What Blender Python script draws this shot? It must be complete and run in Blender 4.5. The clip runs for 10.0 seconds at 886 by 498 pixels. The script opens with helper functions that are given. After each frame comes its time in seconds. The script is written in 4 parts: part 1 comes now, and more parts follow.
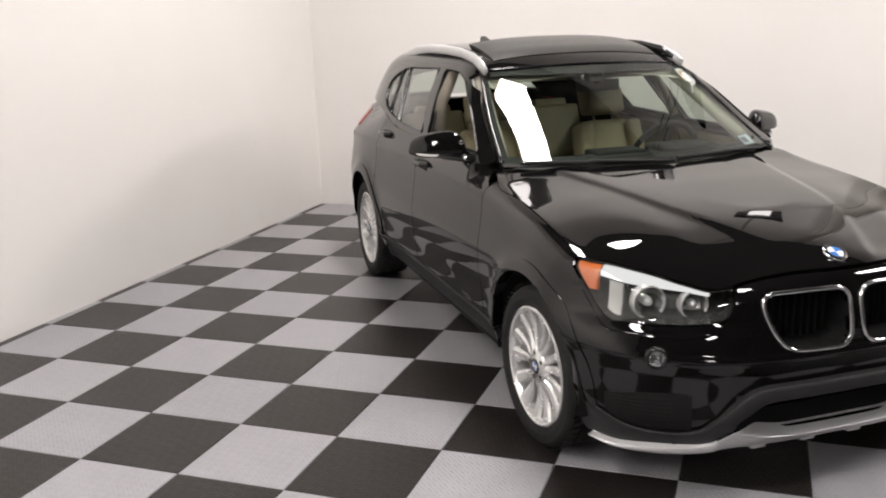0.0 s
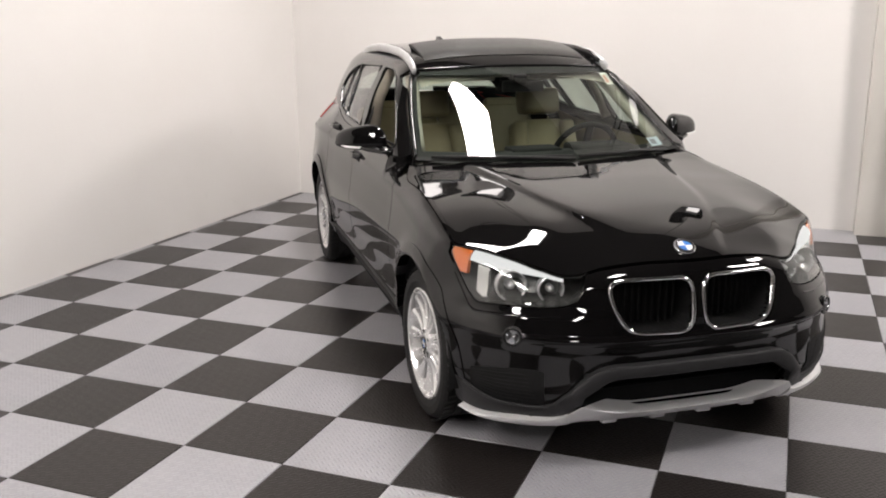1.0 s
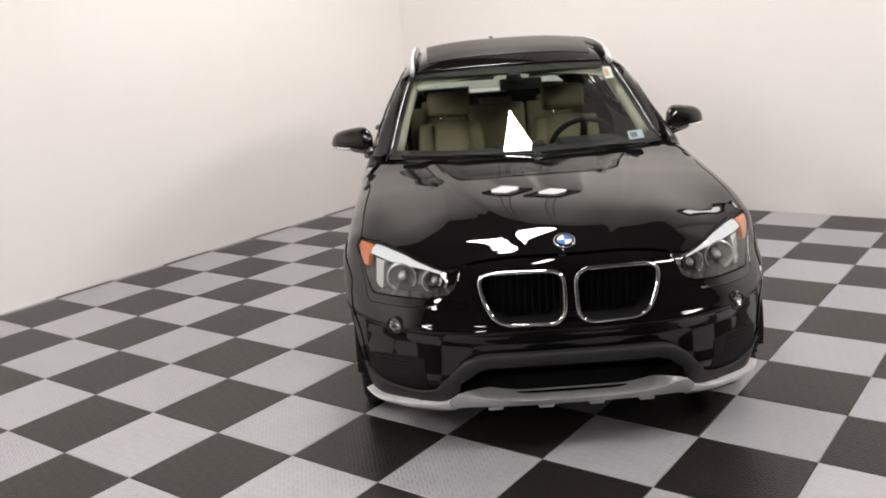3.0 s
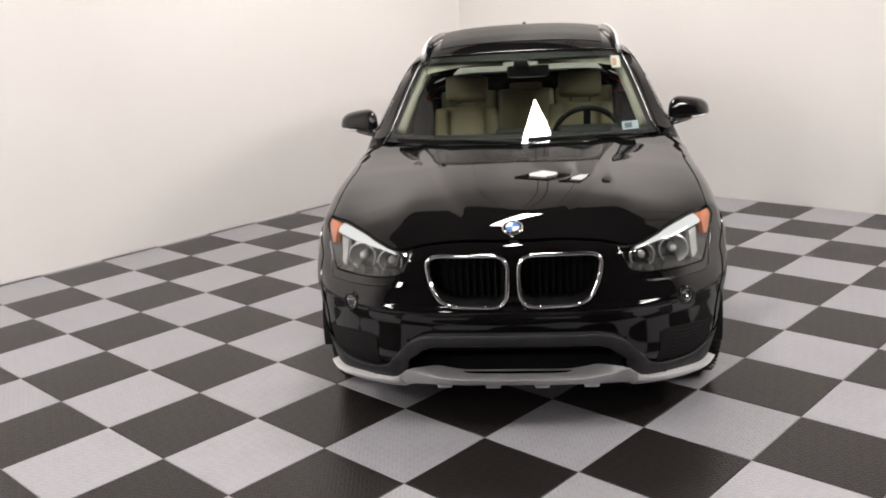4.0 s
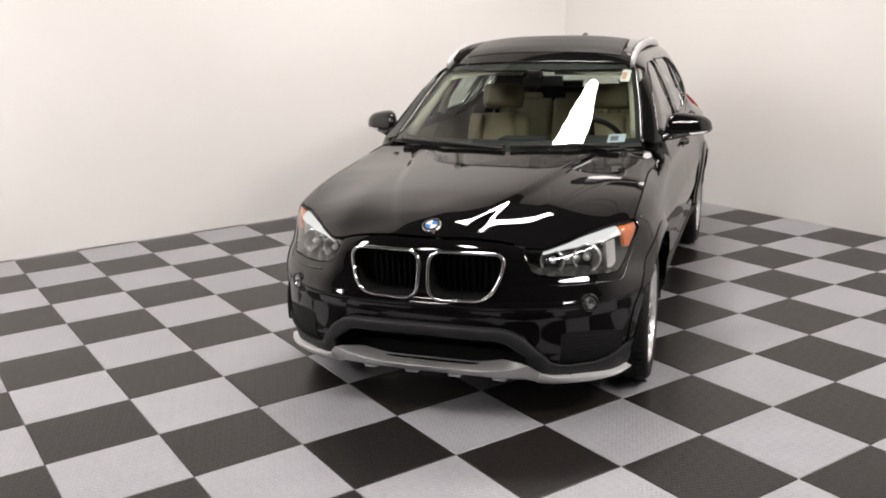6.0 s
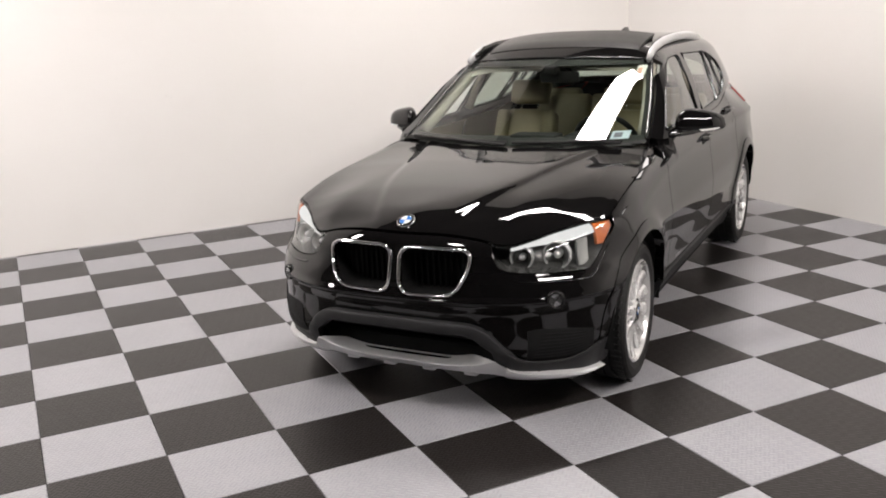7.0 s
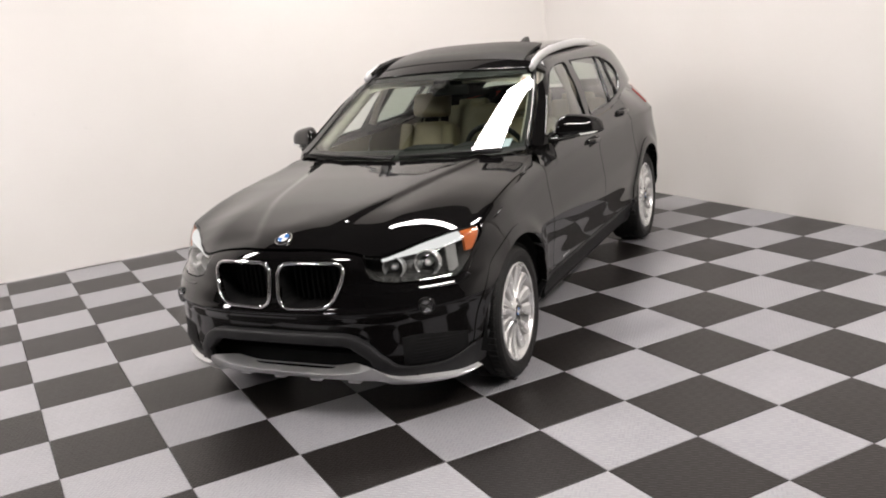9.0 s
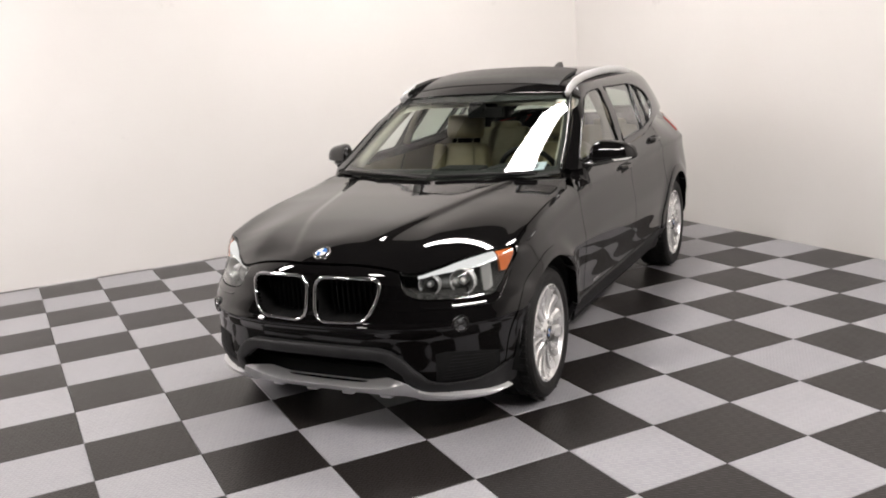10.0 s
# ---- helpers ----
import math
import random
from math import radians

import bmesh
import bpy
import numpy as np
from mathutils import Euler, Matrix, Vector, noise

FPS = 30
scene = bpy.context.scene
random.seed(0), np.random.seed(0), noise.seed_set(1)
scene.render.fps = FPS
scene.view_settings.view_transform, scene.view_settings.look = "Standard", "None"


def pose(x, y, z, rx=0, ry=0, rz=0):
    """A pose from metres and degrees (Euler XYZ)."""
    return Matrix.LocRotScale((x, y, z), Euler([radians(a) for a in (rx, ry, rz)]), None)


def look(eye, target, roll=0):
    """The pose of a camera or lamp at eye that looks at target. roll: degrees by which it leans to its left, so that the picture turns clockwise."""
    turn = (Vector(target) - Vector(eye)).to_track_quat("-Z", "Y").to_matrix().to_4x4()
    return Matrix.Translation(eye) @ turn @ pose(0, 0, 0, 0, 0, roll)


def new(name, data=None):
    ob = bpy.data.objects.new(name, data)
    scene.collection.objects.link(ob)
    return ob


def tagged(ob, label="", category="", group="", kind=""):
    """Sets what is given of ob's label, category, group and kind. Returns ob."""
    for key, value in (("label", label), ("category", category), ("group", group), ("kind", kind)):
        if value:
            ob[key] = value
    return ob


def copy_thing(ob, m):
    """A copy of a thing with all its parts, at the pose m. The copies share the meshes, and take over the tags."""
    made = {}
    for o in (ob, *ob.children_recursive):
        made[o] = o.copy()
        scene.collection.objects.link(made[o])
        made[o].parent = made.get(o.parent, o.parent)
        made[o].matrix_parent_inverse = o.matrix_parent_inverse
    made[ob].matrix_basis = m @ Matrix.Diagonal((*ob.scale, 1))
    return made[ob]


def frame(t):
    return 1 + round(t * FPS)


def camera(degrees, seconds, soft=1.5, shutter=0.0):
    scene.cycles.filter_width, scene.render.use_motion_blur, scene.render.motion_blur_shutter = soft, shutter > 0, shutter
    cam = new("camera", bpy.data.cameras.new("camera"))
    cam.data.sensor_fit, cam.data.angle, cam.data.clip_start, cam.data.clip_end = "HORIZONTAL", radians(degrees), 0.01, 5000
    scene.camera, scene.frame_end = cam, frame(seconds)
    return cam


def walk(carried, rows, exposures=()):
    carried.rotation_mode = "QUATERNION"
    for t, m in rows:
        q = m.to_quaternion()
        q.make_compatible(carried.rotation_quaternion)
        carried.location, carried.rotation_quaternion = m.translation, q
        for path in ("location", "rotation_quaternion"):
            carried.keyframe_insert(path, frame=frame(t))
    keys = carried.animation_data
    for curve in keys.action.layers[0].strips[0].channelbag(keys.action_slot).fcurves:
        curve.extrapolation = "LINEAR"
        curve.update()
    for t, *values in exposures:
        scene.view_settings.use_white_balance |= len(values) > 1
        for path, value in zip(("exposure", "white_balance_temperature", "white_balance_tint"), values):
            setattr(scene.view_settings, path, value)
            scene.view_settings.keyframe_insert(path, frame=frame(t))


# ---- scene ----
cam = camera(52.3, 10.0, soft=1.9, shutter=0.3)
PATH = [
    (0, (-0.2560, -0.3498, 1.6436), (-0.9887, 1.7431, 1.0893), -1.80),
    (0.5, (0.0709, -0.3566, 1.6539), (-0.6869, 1.7168, 1.0573), -1.90),
    (1, (0.3600, -0.4629, 1.6676), (-0.4355, 1.6036, 1.1041), -0.30),
    (1.5, (0.6972, -0.3692, 1.6585), (-0.2938, 1.6105, 1.0881), -1.70),
    (2, (1.0047, -0.2880, 1.6871), (-0.0572, 1.6551, 1.1213), -2.80),
    (2.5, (1.3247, -0.2240, 1.7054), (0.1977, 1.6676, 1.0939), -3.00),
    (2.7, (1.4665, -0.1417, 1.6916), (0.2595, 1.7088, 1.1041), -4.00),
    (3.8, (2.0985, 0.1897, 1.6734), (0.5944, 1.8059, 1.0813), -2.10),
    (4, (2.2117, 0.2560, 1.6859), (0.6824, 1.8505, 1.0950), -3.20),
    (4.5, (2.4632, 0.5086, 1.6768), (0.7658, 1.9522, 1.1659), -2.60),
    (5, (2.7329, 0.6344, 1.6734), (0.9853, 2.0128, 1.1533), -3.40),
    (5.5, (2.9798, 0.7510, 1.6928), (1.1876, 2.0631, 1.1510), -2.10),
    (7, (3.5502, 1.4253, 1.6871), (1.5522, 2.3797, 1.1167), -2.60),
    (7.5, (3.7056, 1.7431, 1.6665), (1.6516, 2.5935, 1.1316), -2.00),
    (8, (3.7822, 1.9237, 1.6756), (1.7488, 2.8278, 1.1533), 0.10),
    (8.5, (3.8519, 1.9168, 1.6871), (1.8494, 2.8906, 1.1704), -2.30),
    (9, (3.9045, 1.7579, 1.6996), (1.9271, 2.7661, 1.1510), -5.70),
    (9.5, (3.9285, 1.6573, 1.7065), (1.9237, 2.6335, 1.2036), -4.40),
    (10, (3.9205, 1.6539, 1.7168), (1.9157, 2.6335, 1.2207), -3.90),
]
walk(cam, [(t, look(eye, target, roll)) for t, eye, target, roll in PATH])

# ---- world and light ----
TILE = 0.4572                                  # 18 inch floor tiles
WALL_X, WALL_Y = -4.165, 7.335                 # the two white walls that meet in the corner
EAST_X, SOUTH_Y, CEIL = 8.0, -6.0, 5.4
LAMP_Z = 3.62
scene.view_settings.exposure = 0.0
sky = bpy.data.worlds.new("world")
sky.use_nodes = True
sky.node_tree.nodes["Background"].inputs[0].default_value = (0.5, 0.5, 0.5, 1)
sky.node_tree.nodes["Background"].inputs[1].default_value = 0.02
scene.world = sky
LAMP_POWER = 96.0
LAMP_COLOUR = (0.985, 0.92, 0.89, 1)


# ---- materials ----
def material(name, colour, rough=0.5, metal=0.0, coat=0.0, spec=0.5):
    m = bpy.data.materials.new(name)
    m.use_nodes = True
    b = m.node_tree.nodes["Principled BSDF"]
    b.inputs["Base Color"].default_value = (*colour, 1)
    b.inputs["Roughness"].default_value = rough
    b.inputs["Metallic"].default_value = metal
    b.inputs["Coat Weight"].default_value = coat
    b.inputs["Specular IOR Level"].default_value = spec
    return m, m.node_tree, b


def node(tree, kind, **values):
    n = tree.nodes.new(kind)
    for key, value in values.items():
        if key == "operation":
            n.operation = value
        elif key == "blend_type":
            n.blend_type = value
        elif key == "data_type":
            n.data_type = value
        else:
            n.inputs[key].default_value = value
    return n


def noise_tex(tree, scale, detail=4.0, rough=0.55, coords="Object"):
    c = node(tree, "ShaderNodeTexCoord")
    n = node(tree, "ShaderNodeTexNoise", Scale=scale, Detail=detail, Roughness=rough)
    tree.links.new(c.outputs[coords], n.inputs["Vector"])
    return n


def ramp(tree, source, stops):
    r = node(tree, "ShaderNodeValToRGB")
    els = r.color_ramp.elements
    while len(els) < len(stops):
        els.new(0.5)
    for e, (at, v) in zip(els, stops):
        e.position = at
        e.color = (*v, 1) if isinstance(v, tuple) else (v, v, v, 1)
    tree.links.new(source, r.inputs[0])
    return r


def bump(tree, bsdf, source, strength, distance):
    b = node(tree, "ShaderNodeBump", Strength=strength, Distance=distance)
    tree.links.new(source, b.inputs["Height"])
    tree.links.new(b.outputs[0], bsdf.inputs["Normal"])
    return b


def varied(name, a, b, scale, rough=(0.4, 0.5), metal=0.0, coat=0.0, relief=0.0, relief_scale=300.0, spec=0.5):
    """A surface whose colour and gloss drift between two values, with a fine grain."""
    m, tree, bsdf = material(name, a, rough[0], metal, coat, spec)
    n = noise_tex(tree, scale)
    tree.links.new(ramp(tree, n.outputs[0], [(0.3, a), (0.7, b)]).outputs[0], bsdf.inputs["Base Color"])
    tree.links.new(ramp(tree, noise_tex(tree, scale * 5).outputs[0], [(0.3, rough[0]), (0.7, rough[1])]).outputs[0], bsdf.inputs["Roughness"])
    if relief:
        bump(tree, bsdf, noise_tex(tree, relief_scale, 2).outputs[0], relief, 0.001)
    return m


def wall_paint():
    m, tree, b = material("white wall paint", (0.80, 0.775, 0.745), 0.6)
    big = noise_tex(tree, 0.7, 5)
    tree.links.new(ramp(tree, big.outputs[0], [(0.25, (0.775, 0.75, 0.72)), (0.75, (0.82, 0.80, 0.775))]).outputs[0], b.inputs["Base Color"])
    bump(tree, b, noise_tex(tree, 160, 3).outputs[0], 0.15, 0.002)
    scuff = node(tree, "ShaderNodeTexNoise", Scale=2.3, Detail=8.0, Roughness=0.7)
    c = node(tree, "ShaderNodeTexCoord")
    tree.links.new(c.outputs["Object"], scuff.inputs["Vector"])
    marks = node(tree, "ShaderNodeMix", data_type="RGBA", blend_type="MULTIPLY")
    marks.inputs[0].default_value = 1.0
    clean = b.inputs["Base Color"].links[0].from_socket
    tree.links.new(clean, marks.inputs[6])
    tree.links.new(ramp(tree, scuff.outputs[0], [(0.66, 1.0), (0.74, 0.90)]).outputs[0], marks.inputs[7])
    tree.links.new(marks.outputs[2], b.inputs["Base Color"])
    return m


def tile_paint(name, a, b, rough, spec, relief):
    """Moulded garage tile: a raised tread pattern in both directions, with scuffs."""
    m, tree, bsdf = material(name, a, rough, spec=spec)
    c = node(tree, "ShaderNodeTexCoord")
    info = node(tree, "ShaderNodeObjectInfo")
    n = node(tree, "ShaderNodeTexNoise", Scale=7.0, Detail=6.0, Roughness=0.6)
    place = node(tree, "ShaderNodeNewGeometry")
    tree.links.new(place.outputs["Position"], n.inputs["Vector"])
    mix = node(tree, "ShaderNodeMath", operation="MULTIPLY_ADD")
    mix.inputs[1].default_value = 0.30
    tree.links.new(info.outputs["Random"], mix.inputs[0])
    scuff = ramp(tree, n.outputs[0], [(0.0, 0.0), (1.0, 0.8)])
    tree.links.new(scuff.outputs[0], mix.inputs[2])
    tree.links.new(ramp(tree, mix.outputs[0], [(0.2, a), (0.8, b)]).outputs[0], bsdf.inputs["Base Color"])
    tree.links.new(ramp(tree, n.outputs[0], [(0.3, rough - 0.015), (0.7, rough + 0.03)]).outputs[0], bsdf.inputs["Roughness"])
    lines = []
    for turn in (45, -45):
        mp = node(tree, "ShaderNodeMapping")
        mp.inputs["Rotation"].default_value = (0, 0, radians(turn))
        tree.links.new(c.outputs["Object"], mp.inputs[0])
        w = node(tree, "ShaderNodeTexWave", Scale=19.0, Distortion=0.0)
        tree.links.new(mp.outputs[0], w.inputs["Vector"])
        lines.append(w)
    check = node(tree, "ShaderNodeTexChecker", Scale=35.0)
    mp = node(tree, "ShaderNodeMapping")
    mp.inputs["Rotation"].default_value = (0, 0, radians(45))
    mp.inputs["Location"].default_value = (0.013, 0.013, 0.2)
    tree.links.new(c.outputs["Object"], mp.inputs[0])
    tree.links.new(mp.outputs[0], check.inputs["Vector"])
    pick = node(tree, "ShaderNodeMix", data_type="RGBA")
    tree.links.new(check.outputs["Fac"], pick.inputs[0])
    tree.links.new(lines[0].outputs[0], pick.inputs[6])
    tree.links.new(lines[1].outputs[0], pick.inputs[7])
    bump(tree, bsdf, pick.outputs[2], relief, 0.0015)
    return m


def car_paint():
    m, tree, b = material("black car paint", (0.0032, 0.0030, 0.0031), 0.3, 0.0, 1.0, 0.0)
    b.inputs["Coat Roughness"].default_value = 0.02
    b.inputs["Coat IOR"].default_value = 1.49
    n = noise_tex(tree, 900, 1)
    tree.links.new(ramp(tree, n.outputs[0], [(0.45, (0.0026, 0.0024, 0.0025)), (0.75, (0.0068, 0.0064, 0.0065))]).outputs[0], b.inputs["Base Color"])
    dust = noise_tex(tree, 5, 6)
    tree.links.new(ramp(tree, dust.outputs[0], [(0.35, 0.015), (0.8, 0.05)]).outputs[0], b.inputs["Coat Roughness"])
    return m


def glass(name, tint, rough=0.0, ior=1.5):
    m = bpy.data.materials.new(name)
    m.use_nodes = True
    tree = m.node_tree
    tree.nodes.remove(tree.nodes["Principled BSDF"])
    t = node(tree, "ShaderNodeBsdfTransparent", Color=(*tint, 1))
    g = node(tree, "ShaderNodeBsdfGlossy", Color=(1, 1, 1, 1), Roughness=rough)
    w = node(tree, "ShaderNodeLayerWeight", Blend=0.5)
    p = node(tree, "ShaderNodeMath", operation="POWER")
    p.inputs[1].default_value = 5.0
    tree.links.new(w.outputs["Facing"], p.inputs[0])
    f = node(tree, "ShaderNodeMapRange")
    f.inputs["To Min"].default_value = ((ior - 1) / (ior + 1)) ** 2
    tree.links.new(p.outputs[0], f.inputs["Value"])
    x = node(tree, "ShaderNodeMixShader")
    tree.links.new(f.outputs[0], x.inputs[0])
    tree.links.new(t.outputs[0], x.inputs[1])
    tree.links.new(g.outputs[0], x.inputs[2])
    tree.links.new(x.outputs[0], tree.nodes["Material Output"].inputs[0])
    return m


def glow(name, colour, strength):
    m = bpy.data.materials.new(name)
    m.use_nodes = True
    tree = m.node_tree
    tree.nodes.remove(tree.nodes["Principled BSDF"])
    e = node(tree, "ShaderNodeEmission", Color=colour, Strength=strength)
    tree.links.new(e.outputs[0], tree.nodes["Material Output"].inputs[0])
    return m


WALL = wall_paint()
GREY_WALL = varied("grey column", (0.52, 0.50, 0.46), (0.58, 0.56, 0.52), 2.0, (0.5, 0.6), relief=0.1, relief_scale=120)
CEILING = varied("dark ceiling paint", (0.030, 0.029, 0.028), (0.042, 0.040, 0.039), 1.5, (0.7, 0.8))
SUB = varied("concrete slab", (0.10, 0.10, 0.10), (0.14, 0.14, 0.135), 3.0, (0.7, 0.8))
LIGHT_TILE = tile_paint("silver grey tile", (0.275, 0.274, 0.294), (0.340, 0.338, 0.356), 0.33, 0.5, 0.9)
DARK_TILE = tile_paint("charcoal tile", (0.0125, 0.0108, 0.0102), (0.019, 0.0162, 0.0150), 0.31, 0.25, 0.4)
PAINT = car_paint()
PLASTIC = varied("matt black plastic", (0.010, 0.010, 0.0105), (0.016, 0.016, 0.0165), 12, (0.45, 0.55), relief=0.25, relief_scale=700, spec=0.3)
TRIM = varied("dark grey moulded plastic", (0.019, 0.019, 0.020), (0.026, 0.026, 0.027), 12, (0.45, 0.55), relief=0.25, relief_scale=700, spec=0.3)
LAMP_INNER = varied("grey lamp housing", (0.07, 0.07, 0.068), (0.12, 0.12, 0.115), 40, (0.18, 0.28), metal=0.5)
# for the unseen walls: the lack of light is put into the colour
DARK_WALL = varied("wall darkened as if unlit", (0.035, 0.034, 0.033), (0.05, 0.048, 0.046), 1.0, (0.7, 0.8))
GLOSS_BLACK = varied("gloss black trim", (0.006, 0.006, 0.006), (0.01, 0.01, 0.01), 8, (0.08, 0.14))
RUBBER = varied("black rubber", (0.009, 0.009, 0.009), (0.014, 0.0135, 0.013), 20, (0.6, 0.75), relief=0.2, relief_scale=400, spec=0.3)
CHROME = varied("chrome", (0.78, 0.78, 0.79), (0.86, 0.86, 0.87), 20, (0.05, 0.10), metal=1.0)
SILVER = varied("satin silver paint", (0.60, 0.60, 0.605), (0.68, 0.68, 0.68), 9, (0.28, 0.36), metal=0.3)
ALLOY = varied("silver alloy", (0.74, 0.74, 0.74), (0.82, 0.82, 0.81), 15, (0.20, 0.28), metal=0.7)
STEEL = varied("brake steel", (0.10, 0.10, 0.10), (0.16, 0.155, 0.15), 40, (0.35, 0.45), metal=1.0)
DARK = varied("dark cavity plastic", (0.005, 0.005, 0.005), (0.008, 0.008, 0.008), 20, (0.6, 0.7), spec=0.25)
REFLECTOR = varied("silvered lamp reflector", (0.62, 0.63, 0.61), (0.72, 0.73, 0.71), 6, (0.16, 0.24), metal=0.7)
LEATHER = varied("beige leather", (0.23, 0.19, 0.11), (0.28, 0.235, 0.14), 9, (0.45, 0.6), relief=0.5, relief_scale=260)
LINER = varied("light headliner cloth", (0.42, 0.39, 0.33), (0.48, 0.45, 0.38), 20, (0.8, 0.9), relief=0.3, relief_scale=500)
PILLAR = varied("grey-beige pillar cloth", (0.13, 0.115, 0.09), (0.17, 0.15, 0.12), 20, (0.8, 0.9), relief=0.3, relief_scale=500)
DASH = varied("black soft dashboard", (0.007, 0.007, 0.007), (0.012, 0.0115, 0.011), 15, (0.6, 0.7), relief=0.4, relief_scale=500, spec=0.25)
GLASS = glass("green tinted glass", (0.74, 0.80, 0.75))
SIDE_GLASS = glass("tinted side glass", (0.68, 0.74, 0.69), ior=2.1)
LENS = glass("clear lamp lens", (0.95, 0.96, 0.96))
AMBER = varied("amber reflector", (0.50, 0.115, 0.025), (0.60, 0.16, 0.04), 60, (0.12, 0.2), coat=0.6)
RED = varied("red tail lens", (0.42, 0.02, 0.015), (0.52, 0.03, 0.02), 60, (0.1, 0.15), coat=0.6)
BROW = varied("white lamp trim", (0.78, 0.78, 0.76), (0.84, 0.84, 0.83), 30, (0.3, 0.4))
BLUE = varied("blue enamel", (0.05, 0.17, 0.50), (0.07, 0.21, 0.56), 60, (0.1, 0.2), coat=0.5)
WHITE = varied("white enamel", (0.78, 0.78, 0.78), (0.84, 0.84, 0.84), 60, (0.15, 0.25), coat=0.5)
PAPER = varied("white sticker paper", (0.78, 0.76, 0.72), (0.84, 0.82, 0.78), 60, (0.5, 0.6))
BLUE_PAPER = varied("pale blue sticker", (0.42, 0.50, 0.60), (0.52, 0.60, 0.68), 120, (0.4, 0.5))
PINK_PAPER = varied("pink sticker print", (0.66, 0.30, 0.24), (0.72, 0.38, 0.30), 120, (0.4, 0.5))
GREY_PRINT = varied("grey print", (0.10, 0.10, 0.14), (0.14, 0.14, 0.18), 120, (0.4, 0.5))
LED = glow("white light strip", (1.0, 0.99, 0.97, 1), 0.85)
LAMP = glow("lamp diffuser", LAMP_COLOUR, LAMP_POWER)
KEY_LAMP = glow("bright lamp diffuser", LAMP_COLOUR, 86.0)
SMALL_LAMP = glow("small lamp diffuser", LAMP_COLOUR, 5.0)
HATCH = varied("dusty black roof glass", (0.010, 0.0095, 0.009), (0.018, 0.017, 0.016), 6, (0.31, 0.35))


# ---- small builders ----
def link_mesh(name, bm, mat, smooth=True):
    me = bpy.data.meshes.new(name)
    bm.to_mesh(me)
    bm.free()
    for m in (mat if isinstance(mat, (list, tuple)) else [mat]):
        me.materials.append(m)
    if smooth:
        me.polygons.foreach_set("use_smooth", [True] * len(me.polygons))
    return new(name, me)


def part(name, bm, mat, parent, label="", smooth=True):
    ob = link_mesh(name, bm, mat, smooth)
    ob.parent = parent
    if label:
        tagged(ob, label)
    return ob


def thing(name, label, category, m=None, group="", kind=""):
    ob = new(name)
    if m is not None:
        ob.matrix_world = m
    return tagged(ob, label, category, group, kind)


def box(bm, x0, x1, y0, y1, z0, z1, bevel=0.0, segments=2):
    vs = [bm.verts.new((x, y, z)) for x in (x0, x1) for y in (y0, y1) for z in (z0, z1)]
    fs = [bm.faces.new([vs[i] for i in q]) for q in ((0, 1, 3, 2), (4, 6, 7, 5), (0, 4, 5, 1), (2, 3, 7, 6), (0, 2, 6, 4), (1, 5, 7, 3))]
    if bevel:
        bmesh.ops.bevel(bm, geom=list({e for f in fs for e in f.edges}), offset=bevel, segments=segments, affect="EDGES", profile=0.6)
    return bm


def turned(bm, vs, m):
    bmesh.ops.transform(bm, matrix=m, verts=vs)


def lathe(bm, profile, steps=64, axis="y", closed=False):
    """Turns (radius, along) pairs round an axis."""
    rings = []
    for k in range(steps):
        a = 2 * math.pi * k / steps
        ring = []
        for r, h in profile:
            p = (r * math.cos(a), h, r * math.sin(a)) if axis == "y" else ((h, r * math.cos(a), r * math.sin(a)) if axis == "x" else (r * math.cos(a), r * math.sin(a), h))
            ring.append(bm.verts.new(p))
        rings.append(ring)
    n = len(profile)
    for k in range(steps):
        a, b = rings[k], rings[(k + 1) % steps]
        for i in range(n if closed else n - 1):
            j = (i + 1) % n
            try:
                bm.faces.new((a[i], a[j], b[j], b[i]))
            except ValueError:
                pass
    return bm


def tube(bm, points, radius, sides=8, closed=False, squash=1.0, up=(0, 0, 1)):
    """A round or flattened bar along points; radius may be a list."""
    pts = [Vector(p) for p in points]
    n = len(pts)
    rings = []
    for i, p in enumerate(pts):
        a = pts[(i - 1) % n] if closed or i else pts[0]
        b = pts[(i + 1) % n] if closed or i < n - 1 else pts[-1]
        way = (b - a).normalized()
        side = way.cross(Vector(up))
        side = side.normalized() if side.length > 1e-4 else Vector((1, 0, 0))
        above = side.cross(way)
        r = radius[i] if isinstance(radius, (list, tuple)) else radius
        rings.append([bm.verts.new(p + side * (r * math.cos(q)) + above * (r * squash * math.sin(q))) for q in (2 * math.pi * k / sides for k in range(sides))])
    for i in range(n if closed else n - 1):
        a, b = rings[i], rings[(i + 1) % n]
        for k in range(sides):
            bm.faces.new((a[k], a[(k + 1) % sides], b[(k + 1) % sides], b[k]))
    if not closed:
        bm.faces.new(rings[0][::-1])
        bm.faces.new(rings[-1])
    return bm


